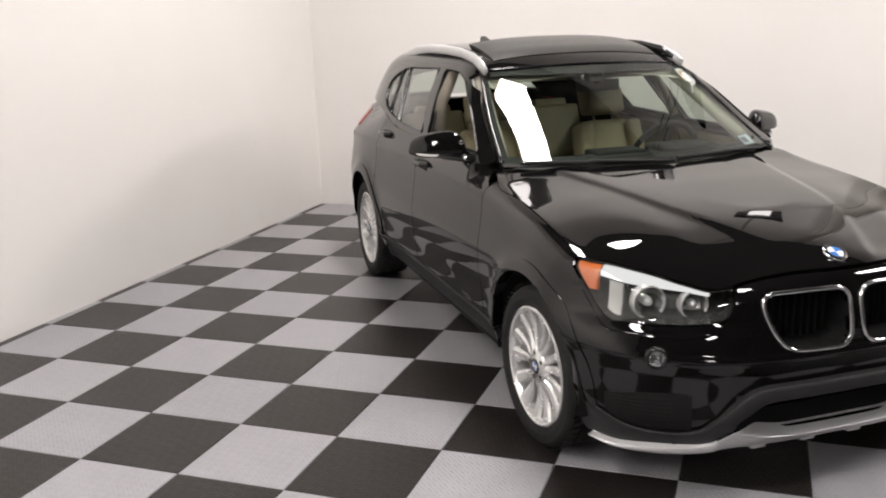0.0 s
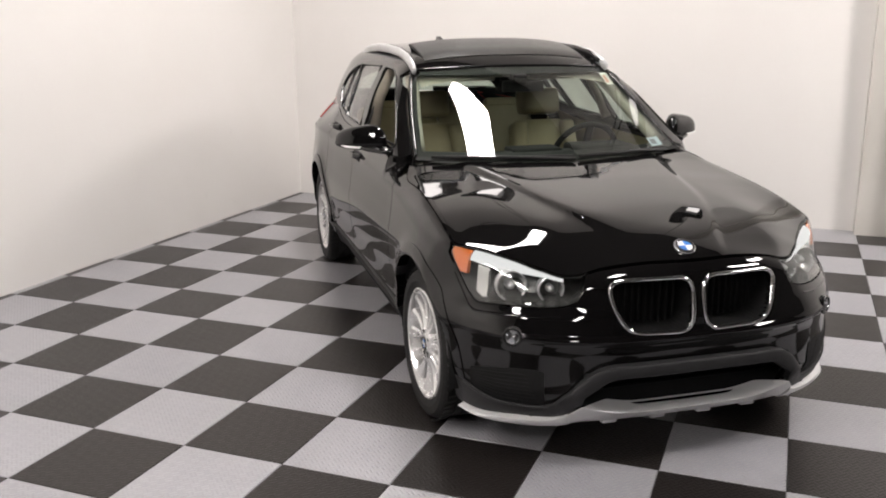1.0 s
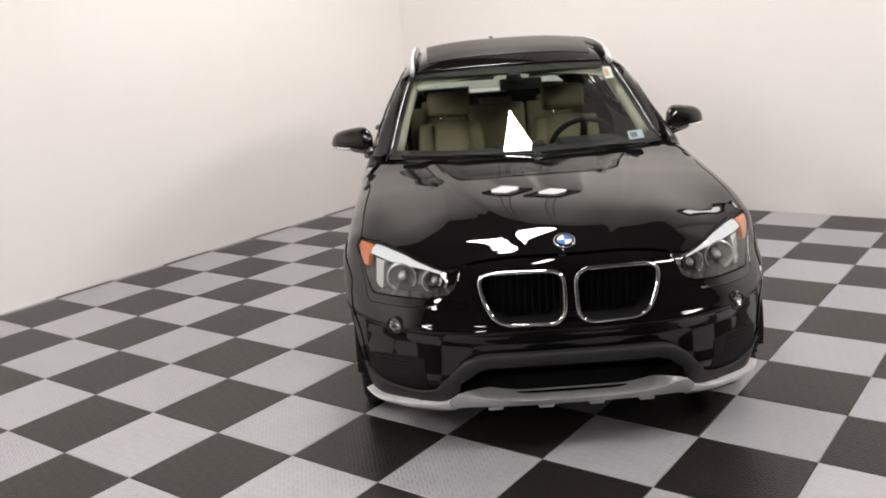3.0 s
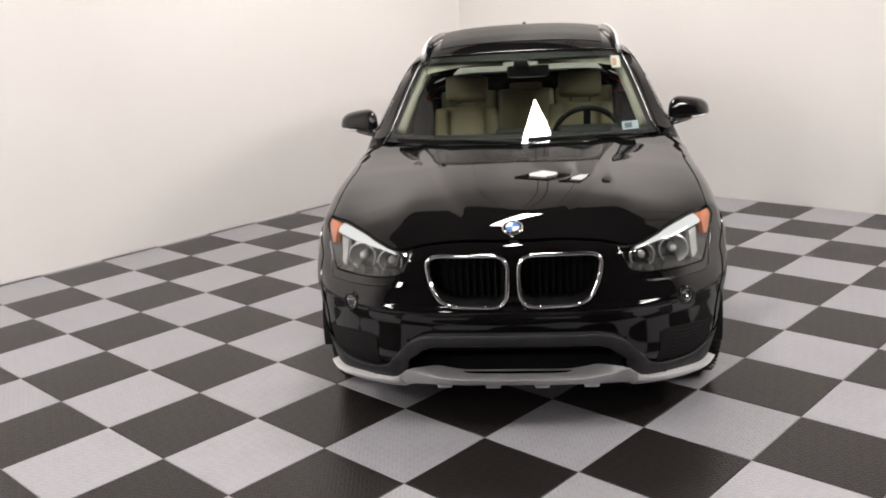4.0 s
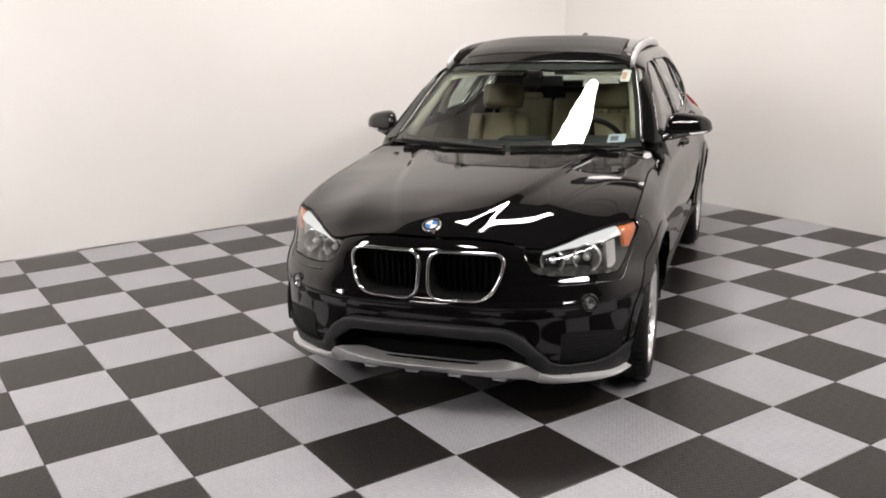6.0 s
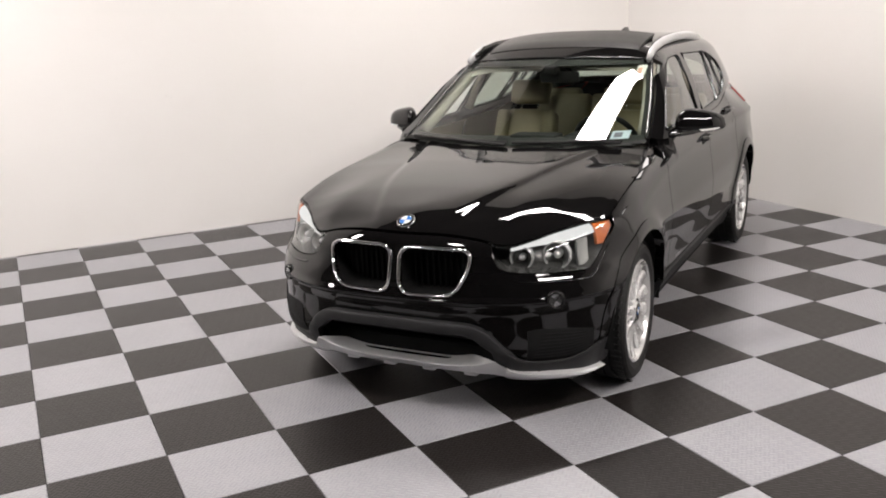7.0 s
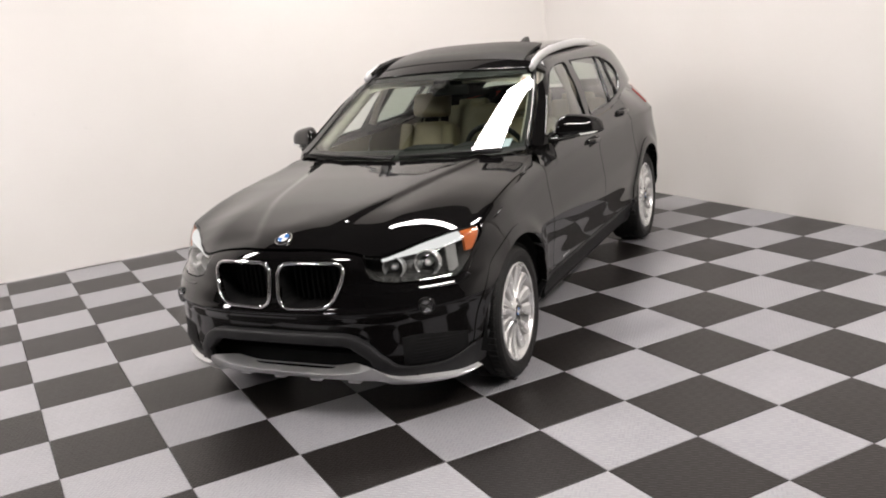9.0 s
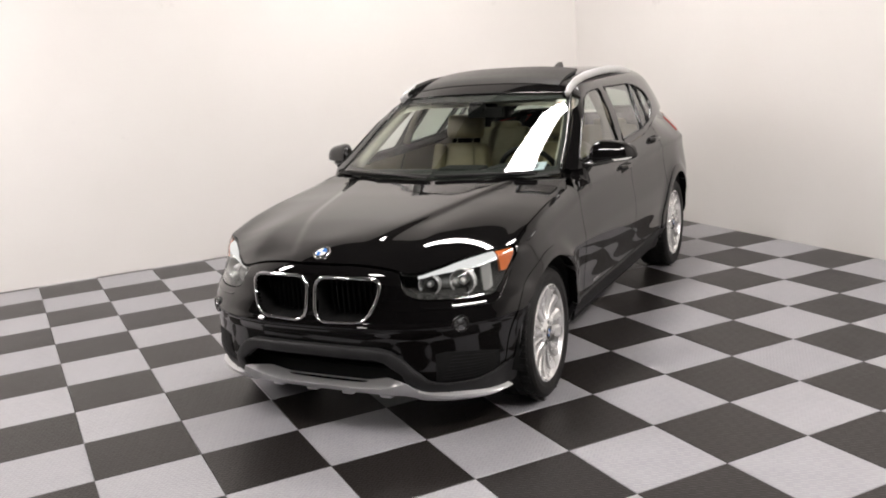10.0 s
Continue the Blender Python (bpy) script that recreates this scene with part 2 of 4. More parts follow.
def spline(pairs):
    """A smooth curve through (at, value) pairs, as a function of an array."""
    xs, ys = np.array([p[0] for p in pairs], float), np.array([p[1] for p in pairs], float)
    order = np.argsort(xs)
    xs, ys = xs[order], ys[order]
    d = np.diff(ys) / np.diff(xs)
    m = np.empty_like(ys)
    m[0], m[-1] = d[0], d[-1]
    m[1:-1] = np.where(d[:-1] * d[1:] > 0, 2 * d[:-1] * d[1:] / np.where(np.abs(d[:-1] + d[1:]) > 1e-9, d[:-1] + d[1:], 1), 0)

    def value(x):
        x = np.asarray(x, float)
        i = np.clip(np.searchsorted(xs, x) - 1, 0, len(xs) - 2)
        h = xs[i + 1] - xs[i]
        t = np.clip((x - xs[i]) / h, -0.5, 1.5)
        return (2 * t**3 - 3 * t**2 + 1) * ys[i] + (t**3 - 2 * t**2 + t) * h * m[i] + (-2 * t**3 + 3 * t**2) * ys[i + 1] + (t**3 - t**2) * h * m[i + 1]
    return value


def step(a, b, x):
    t = np.clip((x - a) / (b - a), 0, 1)
    return t * t * (3 - 2 * t)


# ---- the room ----
def wall_box(name, x0, x1, y0, y1, z0, z1, mat, label, category="wall"):
    ob = link_mesh(name, box(bmesh.new(), x0, x1, y0, y1, z0, z1), mat, False)
    return tagged(ob, label, category, kind="structure")


wall_box("wall_west", WALL_X - 0.2, WALL_X, SOUTH_Y, WALL_Y + 0.2, -0.2, CEIL, WALL, "smooth white painted wall beside the tiled floor")
wall_box("wall_north", WALL_X, 0.90, WALL_Y, WALL_Y + 0.2, -0.2, CEIL, WALL, "smooth white painted wall behind the car")
wall_box("wall_north_recess", 1.16, EAST_X, WALL_Y - 0.30, WALL_Y + 0.2, -0.2, CEIL, WALL, "white painted wall standing forward of the corner")
# the column is greyer than the white walls on either side
wall_box("column", 0.90, 1.16, WALL_Y - 0.16, WALL_Y + 0.2, -0.2, CEIL, GREY_WALL, "pale grey wall column", "column")
# east and south walls are added out of view, dark for the reflections
wall_box("wall_east", EAST_X, EAST_X + 0.2, SOUTH_Y, WALL_Y + 0.2, -0.2, CEIL, DARK_WALL, "added unseen wall, its colour darkened as if unlit")
wall_box("wall_south", WALL_X - 0.2, EAST_X + 0.2, SOUTH_Y - 0.2, SOUTH_Y, -0.2, CEIL, DARK_WALL, "added unseen wall, its colour darkened as if unlit")
wall_box("ceiling", WALL_X - 0.2, EAST_X + 0.2, SOUTH_Y - 0.2, WALL_Y + 0.2, CEIL, CEIL + 0.2, CEILING, "plain dark painted high ceiling", "ceiling")


def ceiling_lamp(x, y, w, l, z=LAMP_Z, rim=0.015, glowing=None):
    ob = thing("ceiling_light", "suspended strip light in a dark steel tray, out of view", "ceiling light", pose(x, y, z), "lights under the ceiling")
    bm = bmesh.new()
    box(bm, -w / 2 - rim, w / 2 + rim, -l / 2 - rim, l / 2 + rim, 0.0, 0.09, 0.006)
    part("tray", bm, GLOSS_BLACK, ob, smooth=False)
    bm = bmesh.new()
    box(bm, -w / 2, w / 2, -l / 2, l / 2, -0.075, -0.0015)
    part("diffuser", bm, glowing or LAMP, ob, "glowing white diffuser", smooth=False)
    for s in (-0.4, 0.4):
        bm = bmesh.new()
        tube(bm, [(0, s * l, 0.088), (0, s * l, CEIL - z)], 0.006, 6, up=(1, 0, 0))
        part("hanger", bm, STEEL, ob)
    return ob


ceiling_lamp(-1.61, 4.86, 0.36, 1.54, 4.30, 0.015, KEY_LAMP)
# the strips at x 2.70 and -2.10 are added fill for walls and floor
for lx, ly, ll in ((0.60, 2.00, 0.42), (3.60, 4.27, 1.70), (2.70, 5.60, 0.80), (-2.10, 0.20, 1.30), (-2.10, -2.00, 1.00), (1.40, -2.20, 1.22)):
    ceiling_lamp(lx, ly, 0.25, ll)
for lx in (-2.85, -2.25, 0.10):
    ceiling_lamp(lx, 7.0, 0.20, 0.24, 2.95, 0.12, SMALL_LAMP)



# ---- the car: x ahead from the front axle, y to its left, z up from the floor ----
CAR = thing("car", "glossy black compact crossover car with silver roof rails and trim", "car", pose(-0.348, 3.435, 0, 0, 0, -53.12))

hood_line = spline([(-1.3, 1.075), (-0.9, 1.048), (-0.70, 1.036), (-0.5, 1.005), (-0.3, 0.982), (-0.1, 0.963), (0.25, 0.921), (0.45, 0.881), (0.58, 0.846), (0.66, 0.820), (0.74, 0.785), (0.9, 0.70)])
hood_drop = spline([(-1.3, 0.05), (-0.7, 0.052), (-0.2, 0.050), (0.1, 0.050), (0.3, 0.052), (0.4, 0.070), (0.508, 0.145), (0.606, 0.30), (0.75, 0.48)])
hood_fold = spline([(-1.3, 0.004), (-0.6, 0.005), (-0.2, 0.010), (0.0, 0.018), (0.2, 0.036), (0.3, 0.047), (0.4, 0.055), (0.5, 0.064), (0.6, 0.07), (0.8, 0.07)])
crease_y = spline([(-1.0, 0.57), (-0.6, 0.505), (-0.2, 0.405), (0.15, 0.325), (0.38, 0.245), (0.58, 0.165), (0.75, 0.10)])
width_line = spline([(-3.8, 0.63), (-3.6, 0.755), (-3.4, 0.835), (-3.1, 0.884), (-2.76, 0.900), (-2.2, 0.890), (-1.4, 0.884), (-0.7, 0.882), (0.0, 0.893), (0.25, 0.878), (0.45, 0.845), (0.7, 0.80)])
side_line = spline([(0.15, -0.09), (0.30, -0.05), (0.38, -0.022), (0.46, -0.018), (0.56, -0.004), (0.66, 0.0), (0.76, -0.012), (0.87, -0.026), (0.925, -0.028), (0.955, -0.042), (1.05, -0.088), (1.15, -0.15)])
nose_line = spline([(0.10, 0.52), (0.16, 0.61), (0.20, 0.66), (0.27, 0.712), (0.33, 0.742), (0.42, 0.744), (0.47, 0.747), (0.51, 0.763), (0.530, 0.774), (0.540, 0.771), (0.552, 0.760), (0.566, 0.7565), (0.60, 0.752), (0.66, 0.739), (0.74, 0.720), (0.79, 0.695), (0.86, 0.60)])
sweep_line = spline([(0.1, 0.0), (0.54, 0.0), (0.60, 0.03), (0.66, 0.085), (0.75, 0.115), (0.85, 0.125)])
tail_line = spline([(0.2, -3.50), (0.35, -3.62), (0.6, -3.64), (0.85, -3.58), (1.1, -3.50), (1.3, -3.35), (1.5, -3.12)])
WHEEL_Z, WHEEL_BASE = 0.3205, 2.75


def smax(a, b, k):
    h = np.maximum(k - np.abs(a - b), 0) / k
    return np.maximum(a, b) + h * h * k * 0.25


def body(x, y, z):
    """Below nought inside the painted lower body, above it outside."""
    ay = np.abs(y)
    cr = crease_y(x)
    lift = (0.0075 * (1 - step(cr - 0.008, cr + 0.036, ay)) + 0.006 * (1 - step(cr - 0.10, cr + 0.14, ay))) * step(0.72, 0.50, x)
    centre = 0.006 * np.exp(-(ay / 0.10) ** 2) * step(0.3, 0.6, x)
    top = z - (hood_line(x) - hood_drop(x) * ay**2 - hood_fold(x) * step(0.42, 0.76, ay) + lift + centre - 0.010 + 0.6 * step(-0.76, -0.92, x))
    flare = sum(0.014 * np.exp(-((np.hypot(x - wx, z - WHEEL_Z) - 0.40) / 0.06) ** 2) for wx in (0.0, -WHEEL_BASE))
    lean = 0.46 * step(-2.4, -3.1, x) * np.maximum(z - 0.93, 0)
    side = ay - (width_line(x) + side_line(z) + flare - lean)
    f0 = nose_line(z)
    front = (x - (f0 - (f0 - 0.33) * (ay / 0.89) ** 3.4 - sweep_line(z) * (ay / 0.8) ** 2)) * 0.85
    rear = (tail_line(z) + 0.35 * (ay / 0.9) ** 3.5 - x) * 0.85
    return smax(smax(smax(top, side, 0.085), front, 0.036), rear, 0.10)


roof_line = spline([(-1.0, 1.330), (-1.15, 1.387), (-1.25, 1.425), (-1.32, 1.452), (-1.40, 1.479), (-1.50, 1.501), (-1.7, 1.520), (-2.1, 1.528), (-2.6, 1.520), (-3.0, 1.494), (-3.3, 1.452), (-3.6, 1.39)])
cabin_taper = spline([(-0.6, 1.0), (-1.6, 1.0), (-2.2, 0.995), (-2.6, 0.98), (-2.9, 0.95), (-3.2, 0.885), (-3.5, 0.77)])
cabin_side = spline([(0.95, 0.835), (1.05, 0.803), (1.20, 0.742), (1.35, 0.655), (1.42, 0.60), (1.5, 0.52)])


def windscreen_x(y, z):
    rise = np.clip((z - 1.0) / 0.4, 0, 1.2)
    return -0.430 - 2.08 * (z - 1.0) + 0.25 * (z - 1.0) ** 2 - y**2 * (0.455 - 0.230 * rise**2)


def cabin(x, y, z):
    """Below nought inside the glasshouse."""
    ay = np.abs(y)
    top = z - (roof_line(x) - 0.052 * (ay / 0.58) ** 2.8)
    side = (ay - cabin_side(z) * cabin_taper(x)) * 0.9
    front = (x - windscreen_x(y, z)) * 0.55
    rear = (-3.50 + (z - 1.05) * 0.70 + 0.25 * (ay / 0.8) ** 3 - x) * 0.75
    return smax(smax(smax(top, side, 0.06), front, 0.04), rear, 0.06)


def solve(o, w, lo, hi, func, iso=0.0):
    """Points along rays at which func passes iso, from inside to outside."""
    o, w = np.broadcast_arrays(np.asarray(o, float), np.asarray(w, float))
    a, b = np.full(o.shape[:-1], float(lo)), np.full(o.shape[:-1], float(hi))
    for _ in range(32):
        m = (a + b) / 2
        p = o + w * m[..., None]
        inside = func(p[..., 0], p[..., 1], p[..., 2]) < iso
        a, b = np.where(inside, m, a), np.where(inside, b, m)
    return o + w * ((a + b) / 2)[..., None]


def ahead(th, z, iso=0.0):
    """Where a level ray from the nose's axis, th degrees to the left of ahead, meets the body."""
    th, z = np.broadcast_arrays(np.radians(np.asarray(th, float)), np.asarray(z, float))
    o = np.stack([0 * z - 0.1, 0 * z, z], -1)
    return solve(o, np.stack([np.cos(th), np.sin(th), 0 * z], -1), 0.2, 1.5, body, iso)


def aside(x, z, iso=0.0, func=body):
    x, z = np.broadcast_arrays(np.asarray(x, float), np.asarray(z, float))
    return solve(np.stack([x, 0 * x, z], -1), np.array([0, 1.0, 0]), 0.15, 1.4, func, iso)


def above(x, y, iso=0.0, func=body, lo=0.3, hi=1.7):
    x, y = np.broadcast_arrays(np.asarray(x, float), np.asarray(y, float))
    return solve(np.stack([x, y, 0 * x], -1), np.array([0, 0, 1.0]), lo, hi, func, iso)


def screen(y, z, iso=0.0):
    y, z = np.broadcast_arrays(np.asarray(y, float), np.asarray(z, float))
    return solve(np.stack([0 * y - 2.0, y, z], -1), np.array([1.0, 0, 0]), 0.2, 2.5, cabin, iso)


def inside_poly(px, py, poly):
    n, hit = len(poly), np.zeros(px.shape, bool)
    for i in range(n):
        (xa, ya), (xb, yb) = poly[i], poly[(i + 1) % n]
        if ya == yb:
            continue
        cross = ((ya > py) != (yb > py)) & (px < (xb - xa) * (py - ya) / (yb - ya) + xa)
        hit ^= cross
    return hit


def rounded(poly, r, n=6):
    """A polygon with its corners rounded."""
    out = []
    k = len(poly)
    for i in range(k):
        p, a, b = Vector(poly[i]), Vector(poly[i - 1]), Vector(poly[(i + 1) % k])
        u, v = (a - p), (b - p)
        ru, rv = min(r, u.length * 0.45), min(r, v.length * 0.45)
        s, e = p + u.normalized() * ru, p + v.normalized() * rv
        for j in range(n + 1):
            t = j / n
            out.append(tuple((1 - t) ** 2 * s + 2 * t * (1 - t) * p + t * t * e))
    return out


def shell(pts, func, thick=0.014, hole=None):
    """A sheet through a grid of points, outward faces, with its edges turned inwards by thick."""
    nu, nv = pts.shape[:2]
    flat = pts.reshape(-1, 3)
    e = 1e-3
    g = np.stack([func(flat[:, 0] + (i == 0) * e, flat[:, 1] + (i == 1) * e, flat[:, 2] + (i == 2) * e) - func(flat[:, 0] - (i == 0) * e, flat[:, 1] - (i == 1) * e, flat[:, 2] - (i == 2) * e) for i in range(3)], -1)
    g /= np.linalg.norm(g, axis=1, keepdims=True) + 1e-9
    faces, count = [], {}
    ids = np.arange(nu * nv).reshape(nu, nv)
    for i in range(nu - 1):
        for j in range(nv - 1):
            if hole is not None and hole[i, j]:
                continue
            q = (ids[i, j], ids[i + 1, j], ids[i + 1, j + 1], ids[i, j + 1])
            n = np.cross(flat[q[2]] - flat[q[0]], flat[q[3]] - flat[q[1]])
            if n @ g[q[0]] < 0:
                q = q[::-1]
            faces.append(tuple(int(v) for v in q))
            for k in range(4):
                a, b = q[k], q[(k + 1) % 4]
                count[(min(a, b), max(a, b))] = count.get((min(a, b), max(a, b)), 0) + 1
    used = sorted({v for f in faces for v in f})
    back = {v: k for k, v in enumerate(used)}
    bm = bmesh.new()
    vs = [bm.verts.new(flat[v]) for v in used]
    for f in faces:
        try:
            bm.faces.new([vs[back[v]] for v in f])
        except ValueError:
            pass
    if thick:
        rim = {}

        def edge_vert(v, depth):
            if (v, depth) not in rim:
                rim[(v, depth)] = bm.verts.new(flat[v] - g[v] * depth)
            return rim[(v, depth)]
        for (a, b), c in count.items():
            if c == 1 and np.linalg.norm(flat[a] - flat[b]) > 1e-6:
                bm.faces.new((edge_vert(a, 0.0), edge_vert(b, 0.0), edge_vert(b, thick), edge_vert(a, thick)))
    return bm


def other_side(bm):
    """The same mesh on the car's other side."""
    twin = bm.copy()
    for v in twin.verts:
        v.co.y = -v.co.y
    bmesh.ops.reverse_faces(twin, faces=twin.faces[:])
    return twin


def pair(name, bm, mat, parents, label="", smooth=True):
    """A part and its mirror image; parents: one object, or the left and the right one."""
    p = parents if isinstance(parents, (list, tuple)) else (parents, parents)
    twin = other_side(bm)
    return part(name, bm, mat, p[0], label, smooth), part(name, twin, mat, p[1], label, smooth)


def grid(us, vs):
    return np.meshgrid(np.asarray(us, float), np.asarray(vs, float), indexing="ij")


def cells(a):
    """The middle of each cell of a grid of values."""
    return (a[:-1, :-1] + a[1:, :-1] + a[:-1, 1:] + a[1:, 1:]) / 4


# the hood
edge_z = spline([(0, 0.797), (12, 0.796), (20, 0.788), (26, 0.775), (31, 0.756), (34, 0.752), (40, 0.767), (47, 0.789), (54, 0.806), (60, 0.818), (65, 0.824), (80, 0.85)])
TH_OUT = 65.0
V, U = grid(np.linspace(-1, 1, 97), np.linspace(0, 1, 73))
front_edge = ahead(TH_OUT * np.linspace(-1, 1, 97), edge_z(np.abs(TH_OUT * np.linspace(-1, 1, 97))))
fx, fy = front_edge[:, 0:1] - 0.006 - 0 * U, front_edge[:, 1:2] * 0.998 + 0 * U
rx, ry = -0.455 - 0.255 * V**2, 0.735 * V
HX = fx + (rx - fx) * U
HY = fy + (ry - fy) * U + (0.020 * np.sin(math.pi * U) + 0.036 * np.exp(-(((U - 0.77) / 0.14) ** 2))) * np.abs(V) ** 4 * np.sign(V)
hood_pts = above(HX, HY)
hood = part("hood", shell(hood_pts, body, 0.03), PAINT, CAR, "glossy black creased engine hood")
hood_edge = hood_pts[-1]
edge_top = spline([(float(p[0]), float(p[2])) for p in hood_edge[::6]])

# kidney openings and the front bumper
KIDNEY = rounded([(0.019, 0.748), (0.344, 0.743), (0.332, 0.650), (0.282, 0.557), (0.025, 0.549)], 0.065)
lamp_low = spline([(29.2, 0.738), (29.6, 0.700), (30.4, 0.672), (32.5, 0.656), (37, 0.645), (42, 0.640), (50, 0.636), (54, 0.634), (56, 0.645), (58, 0.670), (60, 0.703), (63, 0.760), (65, 0.802)])
ths = np.linspace(-63.2, 63.2, 211)
tops = np.where(np.abs(ths) < 29.25, edge_z(np.abs(ths)) - 0.005, np.minimum(edge_z(np.abs(ths)) - 0.005, lamp_low(np.abs(ths)) - 0.003))
TH, UU = grid(ths, np.linspace(0, 1, 110))
ZZ = np.where(UU < 0.8, 0.235 + 0.395 * UU / 0.8, 0.630 + (tops[:, None] - 0.630) * (UU - 0.8) / 0.2)
bp = ahead(TH, ZZ)
cy, cz = np.abs(cells(bp[..., 1])), cells(bp[..., 2])
cut = inside_poly(cy, cz, KIDNEY) | ((cy < 0.43) & (cz > 0.24) & (cz < 0.408)) | (np.hypot(cy - 0.676, cz - 0.536) < 0.031)
front_bumper = part("front_bumper", shell(bp, body, 0.02, cut), PAINT, CAR, "glossy black painted front bumper")


def on_front(y, z, iso=0.0):
    """A point of the nose at that y and z."""
    y, z = np.broadcast_arrays(np.asarray(y, float), np.asarray(z, float))
    return solve(np.stack([0 * y, y, z], -1), np.array([1.0, 0, 0]), 0.1, 1.2, body, iso)


def kidney(sign):
    loop = on_front([sign * p[0] for p in KIDNEY], [p[1] for p in KIDNEY], 0.004)
    bm = bmesh.new()
    tube(bm, [Vector(p) for p in loop], 0.0078, 8, True, 1.0, (1, 0, 0))
    ring = part("grille_surround", bm, CHROME, CAR, "chrome kidney grille surround")
    bm = bmesh.new()
    a = [bm.verts.new(Vector(p) - Vector((0.004, 0, 0))) for p in loop]
    b = [bm.verts.new(Vector((0.600, p[1], p[2]))) for p in loop]
    for i in range(len(a)):
        bm.faces.new((a[i], a[(i + 1) % len(a)], b[(i + 1) % len(a)], b[i]))
    bm.faces.new(b)
    part("grille_cavity", bm, DARK, ring, smooth=False)
    for k in range(11):
        y = 0.045 + 0.028 * k
        inside = [z for z in np.linspace(0.55, 0.745, 80) if inside_poly(np.array([y]), np.array([z]), KIDNEY)[0]]
        if len(inside) < 4:
            continue
        bm = bmesh.new()
        z0, z1 = min(inside) - 0.004, max(inside) + 0.004
        box(bm, 0.605, 0.645 - 0.10 * y, sign * y - 0.004, sign * y + 0.004, z0, z1, 0.002, 1)
        part("grille_slat", bm, DARK, ring, smooth=False)


kidney(1)
kidney(-1)

# badge on the hood's nose
at = above(np.array([0.622]), np.array([0.0]))[0]
tilt = math.degrees(math.atan2(float(above(np.array([0.60]), np.array([0.0]))[0][2] - above(np.array([0.645]), np.array([0.0]))[0][2]), 0.045))
BADGE = pose(at[0], 0, at[2] + 0.001, 0, tilt, 0)
bm = bmesh.new()
lathe(bm, [(0.0001, 0.006), (0.031, 0.006), (0.032, 0.0075), (0.0405, 0.0065), (0.041, 0.0)], 40, "z")
turned(bm, bm.verts[:], BADGE)
badge = part("badge", bm, CHROME, CAR, "round badge with a black ring and blue and white quarters")
bm = bmesh.new()
lathe(bm, [(0.0285, 0.0079), (0.0385, 0.0079), (0.0385, 0.007), (0.0285, 0.007)], 40, "z", True)
turned(bm, bm.verts[:], BADGE)
part("badge_ring", bm, GLOSS_BLACK, badge)
for k, mat in enumerate((WHITE, BLUE, WHITE, BLUE)):
    bm = bmesh.new()
    arc = [(0.027 * math.cos(math.pi / 2 * (k + t / 8)), 0.027 * math.sin(math.pi / 2 * (k + t / 8))) for t in range(9)]
    vs = [bm.verts.new((x, y, 0.0083)) for x, y in [(0, 0)] + arc]
    bm.faces.new(vs)
    turned(bm, bm.verts[:], BADGE)
    part("badge_quarter", bm, mat, badge, "blue enamel quarter" if k % 2 else "white enamel quarter", False)

# black plastic lower surround, air intake, silver skid trim
zup = spline([(0, 0.440), (20, 0.438), (24.0, 0.427), (27, 0.400), (32.0, 0.318), (35.5, 0.268), (40, 0.258), (47, 0.263), (52, 0.286), (55, 0.308), (58, 0.326), (63.3, 0.345)])
zin = spline([(0, 0.392), (20, 0.389), (22.5, 0.379), (25, 0.352), (29, 0.303), (31, 0.275)])
ths = np.linspace(-63.0, 63.0, 169)
TH, UU = grid(ths, np.linspace(0, 1, 14))
at_ = np.abs(TH)
trim_low = spline([(28.4, 0.280), (30.5, 0.255), (32.6, 0.223), (36, 0.207), (42, 0.200), (50, 0.201), (58, 0.206), (63.3, 0.203)])
low = np.where(at_ < 28.4, zin(np.minimum(at_, 31)), trim_low(at_))
ZZ = low + (zup(at_) - low) * UU
lift_out = 0.024 * step(45, 26, at_) + 0.008
surround = part("bumper_surround", shell(ahead(TH, ZZ, lift_out * (0.80 + 0.20 * np.sin(UU * math.pi) ** 0.5)), body, 0.05), TRIM, front_bumper, "dark grey plastic lower bumper surround")
bm = bmesh.new()
box(bm, 0.53, 0.56, -0.46, 0.46, 0.20, 0.46)
part("intake_backing", bm, DARK, front_bumper, smooth=False)
for k in range(4):
    bm = bmesh.new()
    box(bm, 0.585, 0.610, -0.40, 0.40, 0.290 + 0.028 * k, 0.296 + 0.028 * k, 0.002, 1)
    part("intake_bar", bm, DARK, front_bumper, smooth=False)
inlet_low = spline([(36, 0.272), (40, 0.262), (47, 0.267), (52, 0.290), (54.6, 0.309)])
inlet_top = spline([(36, 0.400), (40, 0.412), (48, 0.402), (54.6, 0.386)])
TH, UU = grid(np.linspace(37.0, 54.6, 40), np.linspace(0, 1, 10))
pair("inlet_panel", shell(ahead(TH, inlet_low(TH) + (inlet_top(TH) - inlet_low(TH)) * UU, 0.002 + 0.002 * np.sin(UU * math.pi)), body, 0.01), DARK, front_bumper, "dark blanked side inlet")
for k in range(8):
    TH, UU = grid(np.linspace(38.5 + 0.4 * k, 54.0, 24), np.linspace(0, 1, 3))
    mid = inlet_low(TH) + (inlet_top(TH) - inlet_low(TH)) * (0.10 + 0.105 * k)
    pair("inlet_bar", shell(ahead(TH, mid + 0.004 * UU, 0.0058), body, 0.01), DARK, front_bumper)
bm = bmesh.new()
run = np.linspace(34.0, 56.5, 40)
tube(bm, ahead(run, zup(run) + 0.001, 0.012), 0.0045, 6)
pair("inlet_lip", bm, TRIM, front_bumper, "rolled grey lip under the inlet")

